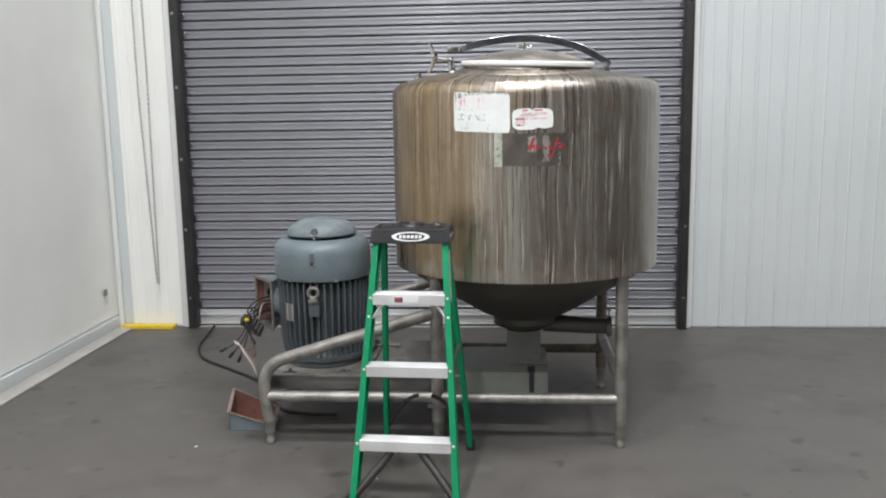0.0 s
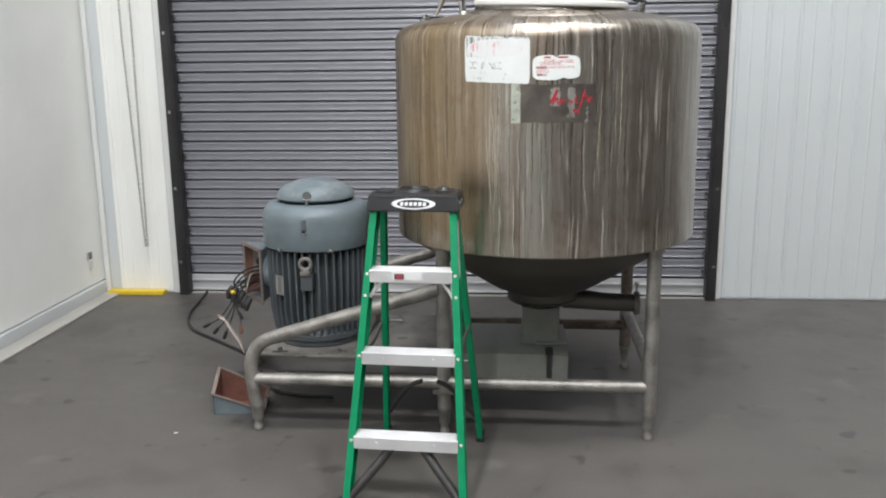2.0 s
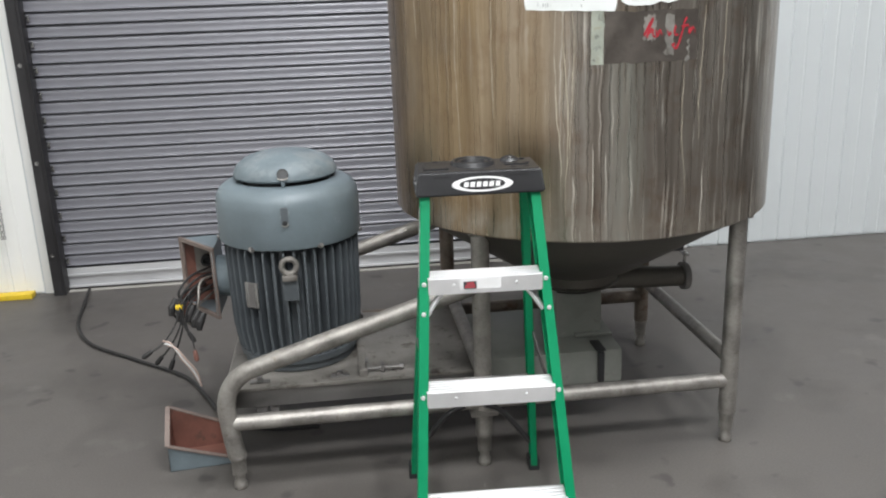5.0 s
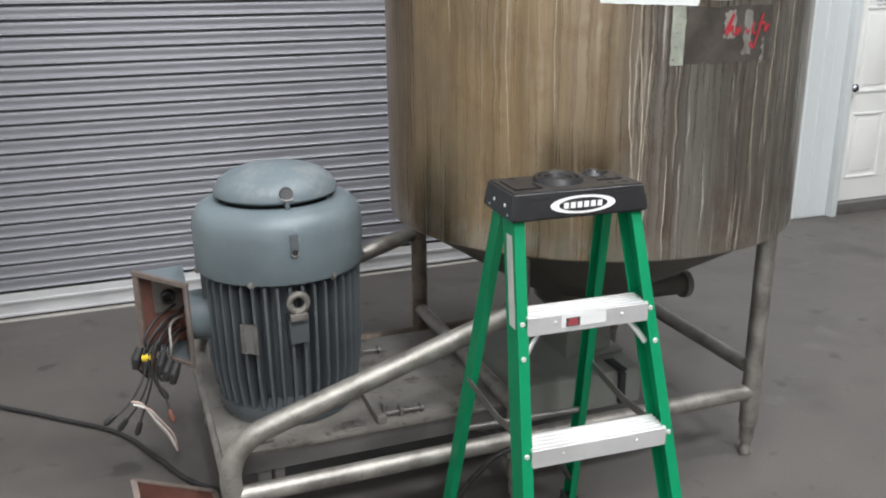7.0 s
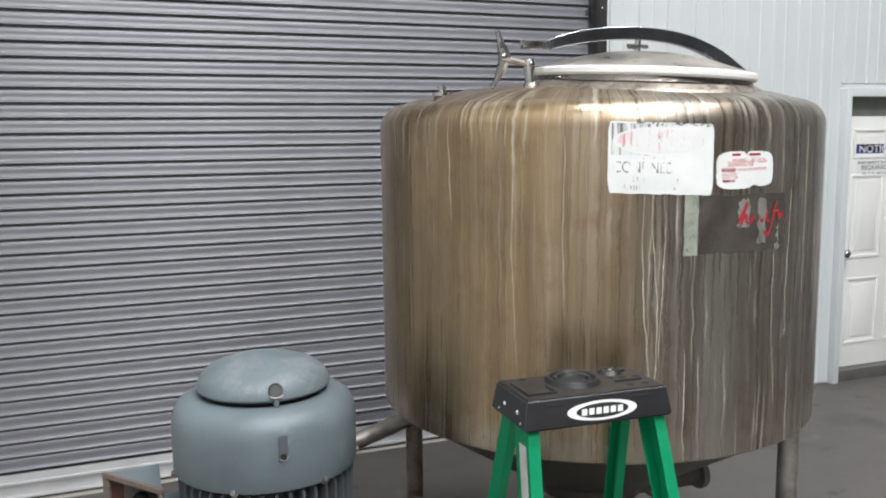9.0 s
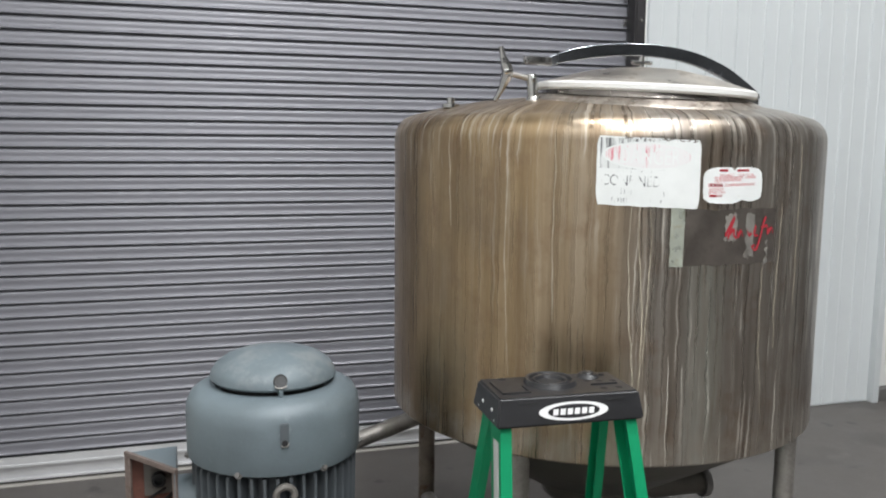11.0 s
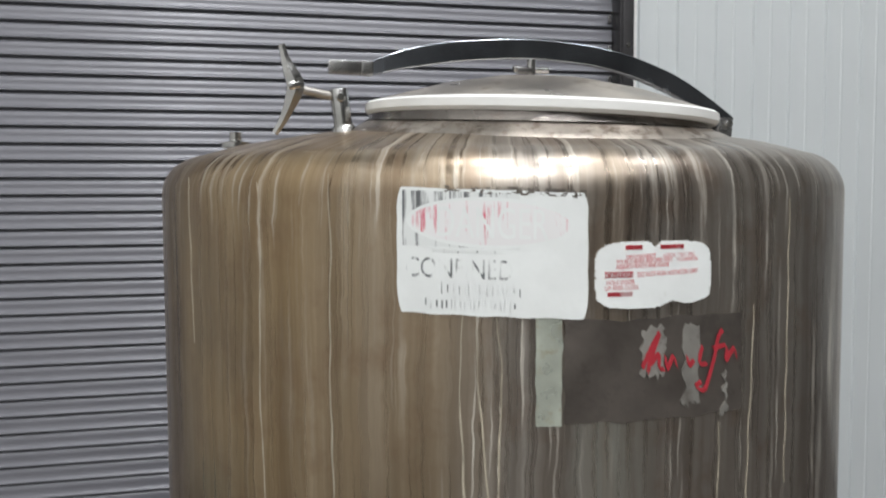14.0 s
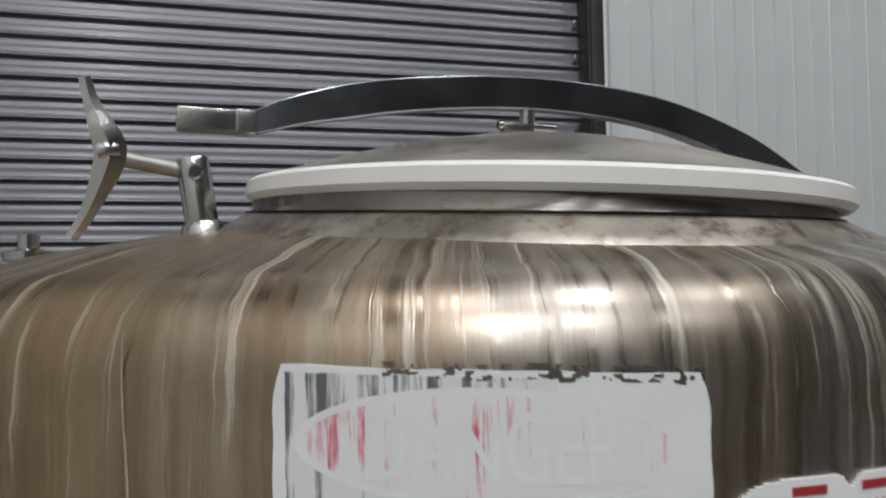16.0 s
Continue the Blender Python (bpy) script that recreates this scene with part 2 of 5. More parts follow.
PLUGGREY = surface("scuffed_plug_paint", (0.055, 0.056, 0.058), 0.7, 0.0, 0.3, 14, 90, 0.15, (0.11, 0.105, 0.10), 0.62)
RIVET = surface("bright_rivet_aluminium", (0.80, 0.80, 0.80), 0.4, 0.25, 0.1, 12, 90, 0.02)
STRUTDARK = surface("dark_worn_strut_steel", (0.10, 0.095, 0.095), 0.38, 0.6, 0.3, 8, 90, 0.08)
CAPPAINT = surface("dusty_blue_grey_enamel", (0.150, 0.186, 0.206), 0.5, 0.05, 0.22, 3.2, 70, 0.12, (0.215, 0.24, 0.25), 0.52)
FARWALL = surface("unseen_wall_grey", (0.20, 0.20, 0.195), 0.7, 0.0, 0.12, 1.0, 30, 0.1)
FINPAINT = surface("dark_grey_enamel", (0.095, 0.108, 0.118), 0.5, 0.05, 0.25, 7, 110, 0.12, (0.19, 0.19, 0.185), 0.66)
DARK = surface("dark_gap", (0.018, 0.018, 0.019), 0.7, 0.0, 0.2, 5, 60, 0.0)
RUST = surface("red_primer", (0.165, 0.068, 0.05), 0.65, 0.0, 0.3, 9, 70, 0.15, (0.10, 0.052, 0.04), 0.55)
RIM = surface("rubbed_brown_edge", (0.20, 0.155, 0.135), 0.6, 0.1, 0.3, 12, 70, 0.15, (0.12, 0.08, 0.06), 0.55)
GREYBOX = surface("grey_green_enamel", (0.20, 0.205, 0.185), 0.5, 0.1, 0.22, 6, 80, 0.12, (0.13, 0.12, 0.10), 0.62)
PLATE = surface("dusty_steel_plate", (0.25, 0.235, 0.215), 0.5, 0.45, 0.36, 6, 80, 0.14, (0.085, 0.068, 0.055), 0.55)
GREEN = surface("green_fibreglass", (0.0, 0.235, 0.098), 0.5, 0.0, 0.10, 5, 160, 0.08, spec=0.3)
BLACKPL = surface("black_plastic", (0.022, 0.022, 0.024), 0.42, 0.0, 0.3, 8, 200, 0.1, (0.10, 0.095, 0.09), 0.68)
GREYSTRUT = surface("grey_strut_steel", (0.22, 0.21, 0.205), 0.45, 0.6, 0.2, 8, 90, 0.08)
RUBBER = surface("black_rubber", (0.022, 0.021, 0.021), 0.55, 0.0, 0.3, 9, 90, 0.1, (0.09, 0.08, 0.07), 0.66)
COPPERW = surface("pale_wire", (0.55, 0.42, 0.36), 0.45, 0.2, 0.2, 12, 90, 0.05)
WHITEPRINT = surface("white_print", (0.82, 0.82, 0.82), 0.5, 0.0, 0.04, 8, 90, 0.02)
LABELPAPER = surface("off_white_label", (0.55, 0.56, 0.54), 0.55, 0.0, 0.15, 20, 150, 0.05, (0.35, 0.35, 0.33), 0.6)
SIGNWHITE = surface("weathered_white_sheet", (0.80, 0.82, 0.81), 0.5, 0.0, 0.06, 14, 120, 0.06, (0.62, 0.62, 0.56), 0.66)
SIGNBLACK = worn_print("worn_black_ink", (0.12, 0.125, 0.13), (0.74, 0.76, 0.75), 0.485, 105, 5, fade=0.45)
SIGNRED = worn_print("worn_red_ink", (0.66, 0.13, 0.19), (0.80, 0.79, 0.79), 0.415, 110, 9, fade=0.16)
SIGNTEXT = worn_print("worn_letter_ink", (0.19, 0.2, 0.205), (0.80, 0.82, 0.81), 0.475, 90.0, 9.0, fade=0.12)
SIGNWORD = worn_print("worn_word_ink", (0.15, 0.16, 0.165), (0.80, 0.82, 0.81), 0.53, 90.0, 12.0, fade=0.42)
DRIP = surface("dried_drip_crust", (0.52, 0.46, 0.36), 0.5, 0.2, 0.3, 30, 150, 0.1)
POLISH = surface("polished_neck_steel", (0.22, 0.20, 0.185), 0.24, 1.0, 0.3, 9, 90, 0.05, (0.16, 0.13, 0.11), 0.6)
LABELRED = worn_print("faded_red_ink", (0.62, 0.07, 0.09), (0.72, 0.50, 0.50), 0.60, 30, 30)
REDINK = surface("red_script_paint", (0.43, 0.03, 0.045), 0.45, 0.0, 0.2, 20, 120, 0.05, (0.30, 0.12, 0.11), 0.62)
PEEL = surface("peeled_decal_grey", (0.205, 0.180, 0.160), 0.38, 0.75, 0.35, 9, 60, 0.08, (0.13, 0.115, 0.10), 0.55)
PALESTRIP = surface("pale_glossy_strip", (0.62, 0.66, 0.57), 0.34, 0.5, 0.3, 12, 60, 0.05, (0.42, 0.38, 0.24), 0.55)
FLAKE = surface("flaking_decal_scrap", (0.36, 0.345, 0.315), 0.45, 0.5, 0.3, 14, 80, 0.1, (0.2, 0.18, 0.16), 0.55)
DOORWHITE = surface("white_door_paint", (0.80, 0.80, 0.78), 0.4, 0.0, 0.04, 3, 80, 0.04)
BLUEINK = surface("blue_sign_ink", (0.03, 0.04, 0.22), 0.5, 0.0, 0.1, 8, 90, 0.0)
BLACKINK = surface("black_sign_ink", (0.05, 0.05, 0.055), 0.5, 0.0, 0.1, 8, 90, 0.0)
LAMPGLOW = glow("lamp_diffuser", (0.97, 0.985, 1.0), 12.0)


# ---- mesh helpers ----
def finish(name, bm, material, sharp=38):
    me = bpy.data.meshes.new(name)
    bmesh.ops.recalc_face_normals(bm, faces=bm.faces)
    for f in bm.faces:
        f.smooth = True
    bm.to_mesh(me)
    bm.free()
    me.set_sharp_from_angle(angle=radians(sharp))
    me.materials.append(material)
    return me


def part(name, bm, material, parent, label="", m=None):
    ob = new(name, finish(name, bm, material))
    if parent:
        ob.parent = parent
    if m is not None:
        ob.matrix_basis = m
    return tagged(ob, label) if label else ob


def piece(name, mesh, parent, m):
    ob = new(name, mesh)
    ob.parent = parent
    ob.matrix_basis = m
    return ob


def thing(name, m, label, category, group="", kind=""):
    ob = new(name)
    ob.matrix_basis = m
    ob.empty_display_size = 0.1
    return tagged(ob, label, category, group, kind)


def put(bm, other, m=None):
    """Adds the geometry of another bmesh."""
    me = bpy.data.meshes.new("tmp")
    other.to_mesh(me)
    other.free()
    if m is not None:
        me.transform(m)
    bm.from_mesh(me)
    bpy.data.meshes.remove(me)
    return bm


def box(x0, x1, y0, y1, z0, z1, bevel=0.0, m=None, bm=None):
    b = bmesh.new()
    bmesh.ops.create_cube(b, size=1, matrix=Matrix.Translation(((x0 + x1) / 2, (y0 + y1) / 2, (z0 + z1) / 2)) @ Matrix.Diagonal((x1 - x0, y1 - y0, z1 - z0, 1)))
    if bevel:
        bmesh.ops.bevel(b, geom=b.edges[:], offset=bevel, segments=2, affect="EDGES", profile=0.6)
    if m is not None:
        bmesh.ops.transform(b, matrix=m, verts=b.verts)
    return put(bm, b) if bm else b


def lathe(profile, seg=48, bm=None, m=None):
    b = bmesh.new()
    rings = []
    for r, z in profile:
        if r < 1e-5:
            rings.append([b.verts.new((0, 0, z))])
        else:
            rings.append([b.verts.new((r * math.cos(2 * math.pi * k / seg), r * math.sin(2 * math.pi * k / seg), z)) for k in range(seg)])
    for lo, hi in zip(rings, rings[1:]):
        for k in range(seg):
            k2 = (k + 1) % seg
            vs = [lo[k % len(lo)], lo[k2 % len(lo)], hi[k2 % len(hi)], hi[k % len(hi)]]
            vs = [v for i, v in enumerate(vs) if v not in vs[:i]]
            if len(vs) > 2:
                b.faces.new(vs)
    if m is not None:
        bmesh.ops.transform(b, matrix=m, verts=b.verts)
    return put(bm, b) if bm else b


def tube(points, radius, seg=14, bm=None, caps=True, section=None):
    """A pipe along points; radius may be a list; section: outline (across, up) instead of a circle."""
    b = bmesh.new()
    pts = [Vector(p) for p in points]
    radii = radius if isinstance(radius, (list, tuple)) else [radius] * len(pts)
    rings, side = [], None
    for i, p in enumerate(pts):
        d = (pts[min(i + 1, len(pts) - 1)] - pts[max(i - 1, 0)]).normalized()
        if side is None:
            side = d.cross(Vector((0, 0, 1)))
            if side.length < 0.05:
                side = d.cross(Vector((0, 1, 0)))
        side = (side - d * side.dot(d)).normalized()
        up = side.cross(d).normalized()
        if section:
            ring = [b.verts.new(p + side * u * radii[i] + up * v * radii[i]) for u, v in section]
        else:
            ring = [b.verts.new(p + (side * math.cos(2 * math.pi * k / seg) + up * math.sin(2 * math.pi * k / seg)) * radii[i]) for k in range(seg)]
        rings.append(ring)
    count = len(rings[0])
    for lo, hi in zip(rings, rings[1:]):
        for k in range(count):
            b.faces.new((lo[k], lo[(k + 1) % count], hi[(k + 1) % count], hi[k]))
    if caps:
        b.faces.new(rings[0][::-1])
        b.faces.new(rings[-1])
    return put(bm, b) if bm else b


def spline(points, steps=8):
    pts = [Vector(p) for p in points]
    out = []
    for i in range(len(pts) - 1):
        p0, p1, p2, p3 = pts[max(i - 1, 0)], pts[i], pts[i + 1], pts[min(i + 2, len(pts) - 1)]
        for s in range(steps):
            t = s / steps
            out.append(0.5 * (2 * p1 + (p2 - p0) * t + (2 * p0 - 5 * p1 + 4 * p2 - p3) * t * t + (3 * p1 - p0 - 3 * p2 + p3) * t ** 3))
    return out + [pts[-1]]


def slab(outline, depth, bm=None, m=None, bevel=0.0):
    """A flat outline in x and z, given a thickness from y = 0 to y = depth."""
    b = bmesh.new()
    f = b.faces.new([b.verts.new((x, 0, z)) for x, z in outline])
    ext = bmesh.ops.extrude_face_region(b, geom=[f])
    bmesh.ops.translate(b, vec=(0, depth, 0), verts=[v for v in ext["geom"] if isinstance(v, bmesh.types.BMVert)])
    if bevel:
        bmesh.ops.bevel(b, geom=b.edges[:], offset=bevel, segments=2, affect="EDGES")
    if m is not None:
        bmesh.ops.transform(b, matrix=m, verts=b.verts)
    return put(bm, b) if bm else b


def ellipse(cx, cz, rx, rz, n=36):
    return [(cx + rx * math.cos(2 * math.pi * k / n), cz + rz * math.sin(2 * math.pi * k / n)) for k in range(n)]


def bolt(at, way, r=0.008, h=0.008, bm=None):
    """A hexagon head on a washer, standing along way."""
    m = Matrix.Translation(at) @ Vector(way).to_track_quat("Z", "Y").to_matrix().to_4x4()
    b = lathe([(0, 0), (r * 1.5, 0), (r * 1.5, h * 0.25), (r, h * 0.25)], 12)
    lathe([(r, h * 0.2), (r, h), (0, h)], 6, b)
    if m is not None:
        bmesh.ops.transform(b, matrix=m, verts=b.verts)
    return put(bm, b) if bm else b


def letters(text, size, wide=None, align="LEFT"):
    """Flat lettering with Blender's own font, as a bmesh in x and z; squeezed to the given width."""
    cu = bpy.data.curves.new("letters", "FONT")
    cu.body, cu.size, cu.align_x = text, size, align
    ob = bpy.data.objects.new("letters", cu)
    scene.collection.objects.link(ob)
    bpy.context.view_layer.update()
    me = bpy.data.meshes.new_from_object(ob.evaluated_get(bpy.context.evaluated_depsgraph_get()))
    bpy.data.objects.remove(ob)
    bpy.data.curves.remove(cu)
    b = bmesh.new()
    b.from_mesh(me)
    bpy.data.meshes.remove(me)
    xs = [v.co.x for v in b.verts]
    k = wide / (max(xs) - min(xs)) if wide else 1.0
    for v in b.verts:
        v.co = Vector((v.co.x * k, 0, v.co.y))
    return b


# ---- the hall ----
floor = tagged(part("floor", box(WEST - 0.3, EAST + 0.3, SOUTH - 0.3, NORTH + 0.3, -0.2, 0.0), FLOOR, None), "sealed grey-brown concrete floor with oil stains and scuffs", "floor", kind="structure")
# Ceiling is out of view; its pale tone lifts the tank top's reflections.
ceiling = tagged(part("ceiling", box(WEST - 0.3, EAST + 0.3, SOUTH - 0.3, NORTH + 0.3, TOP, TOP + 0.15), CEIL, None), "unseen pale hall ceiling, toned to lighten reflections", "ceiling", kind="structure")
DOOR_L, DOOR_R, DOOR_TOP = -2.235, 1.565, 3.7
MD_L, MD_R, MD_TOP = 3.517, 4.457, 1.985
north = thing("wall_north", pose(0, NORTH, 0), "white ribbed metal liner wall with a roll-up door", "wall", kind="structure")
wb = box(WEST - 0.3, DOOR_L, 0, 0.25, 0, TOP)
box(DOOR_L, DOOR_R, 0, 0.25, DOOR_TOP, TOP, bm=wb)
box(DOOR_R, MD_L, 0, 0.25, 0, TOP, bm=wb)
box(MD_L, MD_R, 0, 0.25, MD_TOP, TOP, bm=wb)
box(MD_R, EAST + 0.3, 0, 0.25, 0, TOP, bm=wb)
part("backing", wb, WALL, north)
west = thing("wall_west", pose(WEST, 0, 0), "smooth white sheeted wall, slightly rippled", "wall", kind="structure")
wb = bmesh.new()
bmesh.ops.create_grid(wb, x_segments=220, y_segments=60, size=0.5)
for v in wb.verts:
    y, z = (v.co.x + 0.5) * (NORTH - SOUTH) + SOUTH, (v.co.y + 0.5) * TOP
    swell = noise.noise((y * 2.2 + z * 0.5, z * 0.35, 1.7)) * 0.020 + noise.noise((y * 0.9, z * 0.6, 5.0)) * 0.012
    v.co = Vector((swell * min(1.0, (NORTH - y) * 3) , y, 0.10 + z * (TOP - 0.10) / TOP))
part("sheet", wb, SHEET, west)
part("backing", box(-0.3, -0.03, SOUTH, NORTH, 0, TOP), WALL, west)
part("ledge", box(-0.03, 0.025, SOUTH, NORTH - 0.002, 0.0, 0.092, 0.004), WALL, west, "white base rail")
part("kerb", box(0.025, 0.15, SOUTH, NORTH - 0.002, 0.0, 0.012, 0.003), CURB, west, "bare pale concrete strip")
mark = slab([(0, 0), (0.05, 0), (0.05, 0.05), (0, 0.05)], 0.003)
part("printed_mark", mark, GREYSTRUT, west, "small dark printed mark", Matrix.Translation((0.014, 7.86, 0.30)) @ pose(0, 0, 0, 0, 0, 90))
mk = bmesh.new()
for k in range(3):
    slab([(0.004, -0.018 * k), (0.046, -0.018 * k), (0.046, 0.008 - 0.018 * k), (0.004, 0.008 - 0.018 * k)], 0.003, mk)
tagged(part("print_bar", mk, LABELPAPER, west, "", Matrix.Translation((0.016, 7.86, 0.27)) @ pose(0, 0, 0, 0, 0, 90)), kind="stuff")
# Unseen walls, added to close the hall; dark grey to darken tank reflections.
tagged(part("wall_east", box(EAST, EAST + 0.3, SOUTH, NORTH, 0, TOP), FARWALL, None), "unseen plain wall closing the hall, greyed to darken reflections", "wall", kind="structure")
tagged(part("wall_south", box(WEST - 0.3, EAST + 0.3, SOUTH - 0.3, SOUTH, 0, TOP), FARWALL, None), "unseen plain wall closing the hall, greyed to darken reflections", "wall", kind="structure")
tagged(part("yellow_kerb", box(-2.84, -2.41, NORTH - 0.10, NORTH - 0.022, 0.0, 0.03, 0.004), YELLOW, None), "strip of yellow safety paint at the wall foot", "floor marking", kind="structure")

# Liner panels: a flat pan with a narrow raised rib at one side.
PITCH = 0.203


def liner(height, width=PITCH):
    b = bmesh.new()
    w, t = width, 0.006
    outline = [(0, 0), (0, t), (0.006, t), (0.011, 0.018), (0.030, 0.018), (0.035, t), (w * 0.5, t + 0.001), (w * 0.5 + 0.004, t + 0.004), (w * 0.5 + 0.012, t + 0.004), (w * 0.5 + 0.016, t + 0.001), (w - 0.001, t), (w - 0.001, 0)]
    lo = [b.verts.new((x, -y, 0)) for x, y in outline]
    hi = [b.verts.new((x, -y, height)) for x, y in outline]
    n = len(outline)
    for k in range(n):
        b.faces.new((lo[k], lo[(k + 1) % n], hi[(k + 1) % n], hi[k]))
    b.faces.new(lo)
    b.faces.new(hi[::-1])
    return b


full = finish("wall_panel", liner(TOP - 0.02), WALL, 25)
over = finish("wall_panel", liner(TOP - DOOR_TOP - 0.22), WALL, 25)
overm = finish("wall_panel", liner(TOP - MD_TOP - 0.08), WALL, 25)
last = DOOR_R + 0.10
while last + PITCH < MD_L - 0.035:
    piece("wall_panel", full, north, pose(last, 0, 0.012))
    last += PITCH
if MD_L - 0.035 - last > 0.08:
    piece("wall_panel", finish("wall_panel", liner(TOP - 0.02, MD_L - 0.035 - last), WALL, 25), north, pose(last, 0, 0.012))
for k in range(5):
    piece("wall_panel", overm, north, pose(MD_L - 0.034 + k * PITCH, 0, MD_TOP + 0.07))
for k in range(14):
    piece("wall_panel", full, north, pose(MD_R + 0.27 + k * PITCH, 0, 0.012))
# Same liner in whiter material: the brighter light on the left put into colour.
lit_corner_panel = finish("wall_panel", liner(TOP - 0.02), SHEET, 25)
for k in range(2):
    piece("wall_panel", lit_corner_panel, north, pose(WEST + 0.13 + k * PITCH, 0, 0.012))
for k in range(19):
    piece("wall_panel", over, north, pose(DOOR_L - 0.06 + k * PITCH, 0, DOOR_TOP + 0.21))
part("door_trim", box(DOOR_R + 0.056, DOOR_R + 0.099, -0.014, -0.0005, 0.0, DOOR_TOP + 0.2, 0.003), DOORWHITE, north, "white flashing beside the door")
part("door_trim", box(DOOR_L - 0.12, DOOR_L - 0.056, -0.014, -0.0005, 0.0, DOOR_TOP + 0.2, 0.003), DOORWHITE, north)
part("corner_trim", box(WEST + 0.022, WEST + 0.055, -0.03, -0.0005, 0.0, TOP - 0.02, 0.004), DOORWHITE, north)

# Roll-up door.
roll = thing("door_1", pose(0, NORTH, 0), "closed grey steel roll-up door with interlocking slats", "roll-up door", kind="structure")
SP = 0.0705


def slat_mesh(width):
    b = bmesh.new()
    prof = [(-0.003, 0.0), (-0.0178, 0.001), (-0.0215, 0.0037), (-0.0206, 0.0080), (-0.0148, 0.0115), (-0.0117, 0.0150), (-0.0122, 0.036), (-0.0113, SP - 0.0150), (-0.006, SP - 0.0095), (0.0, SP - 0.0058), (0.001, SP - 0.001), (0.003, SP - 0.001), (0.003, 0.0)]
    a = [b.verts.new((0, y, z)) for y, z in prof]
    c = [b.verts.new((width, y, z)) for y, z in prof]
    n = len(prof)
    for k in range(n):
        b.faces.new((a[k], a[(k + 1) % n], c[(k + 1) % n], c[k]))
    b.faces.new(a)
    b.faces.new(c[::-1])
    return finish("slat", b, SLAT, 50)


sm = slat_mesh(DOOR_R - DOOR_L - 0.01)
DOOR_IN = 0.045
for k in range(51):
    piece("slat", sm, roll, pose(DOOR_L + 0.005, DOOR_IN + random.uniform(-0.0008, 0.0008), 0.150 + k * SP))
part("curtain_back", box(DOOR_L, DOOR_R, DOOR_IN + 0.004, DOOR_IN + 0.012, 0.02, DOOR_TOP), SEAM, roll)
bb = box(DOOR_L + 0.006, DOOR_R - 0.006, DOOR_IN - 0.02, DOOR_IN, 0.02, 0.135, 0.004)
box(DOOR_L + 0.006, DOOR_R - 0.006, DOOR_IN - 0.032, DOOR_IN - 0.02, 0.085, 0.1, 0.003, bm=bb)
box(DOOR_L + 0.006, DOOR_R - 0.006, DOOR_IN - 0.04, DOOR_IN - 0.02, 0.018, 0.03, 0.003, bm=bb)
part("bottom_bar", bb, BARALU, roll, "pale aluminium bottom bar")
part("seal", box(DOOR_L + 0.006, DOOR_R - 0.006, DOOR_IN - 0.015, DOOR_IN - 0.003, 0.0, 0.02, 0.003), RUBBER, roll, "black rubber bottom seal")
part("threshold", box(DOOR_L, DOOR_R, -0.02, 0.24, 0.0, 0.004), CURB, roll, "pale worn concrete at the sill")
for x0, x1, s in ((DOOR_L - 0.055, DOOR_L, 1), (DOOR_R, DOOR_R + 0.055, -1)):
    g = box(x0, x1, -0.075, -0.0005, 0.0, DOOR_TOP + 0.1, 0.003)
    inner = x1 if s > 0 else x0
    box(min(inner, inner + s * 0.012), max(inner, inner + s * 0.012), -0.07, DOOR_IN - 0.025, 0.0, DOOR_TOP, 0.002, bm=g)
    guide = part("guide", g, GUIDE, roll, "dark steel door guide")
    for k in range(7):
        part("bolt", bolt(((x0 + x1) / 2, -0.075, 0.25 + k * 0.55), (0, -1, 0), 0.008, 0.008), STEEL, guide)
lock = finish("end_lock", box(0, 0.016, -0.032, -0.019, 0, 0.034, 0.002), STEEL)
for k in range(26):
    piece("end_lock", lock, roll, pose(DOOR_L + 0.016, DOOR_IN, 0.17 + 2 * k * SP))
    piece("end_lock", lock, roll, pose(DOOR_R - 0.034, DOOR_IN, 0.17 + 2 * k * SP))
part("hood", box(DOOR_L - 0.055, DOOR_R + 0.055, -0.30, -0.0005, DOOR_TOP, DOOR_TOP + 0.42, 0.03), SLAT, roll, "grey steel door hood")

# Pedestrian door.
md = thing("door_2", pose(0, NORTH, 0), "closed white six-panel door in a grey steel frame", "door", kind="structure")
fr = box(MD_L - 0.03, MD_L + 0.018, -0.055, 0.2, 0.0, MD_TOP + 0.03, 0.003)
box(MD_R - 0.018, MD_R + 0.03, -0.055, 0.2, 0.0, MD_TOP + 0.03, 0.003, bm=fr)
box(MD_L + 0.018, MD_R - 0.018, -0.055, 0.2, MD_TOP - 0.02, MD_TOP + 0.03, 0.003, bm=fr)
part("door_frame", fr, WALL, md, "pale steel frame")
part("transom", box(MD_L + 0.018, MD_R - 0.018, 0.05, 0.09, MD_TOP - 0.15, MD_TOP - 0.02), GREYBOX, md, "shaded grey filler above the door")
LEAF_TOP = MD_TOP - 0.15
leaf = part("door_leaf", box(MD_L + 0.02, MD_R - 0.02, 0.03, 0.075, 0.085, LEAF_TOP, 0.002), DOORWHITE, md)
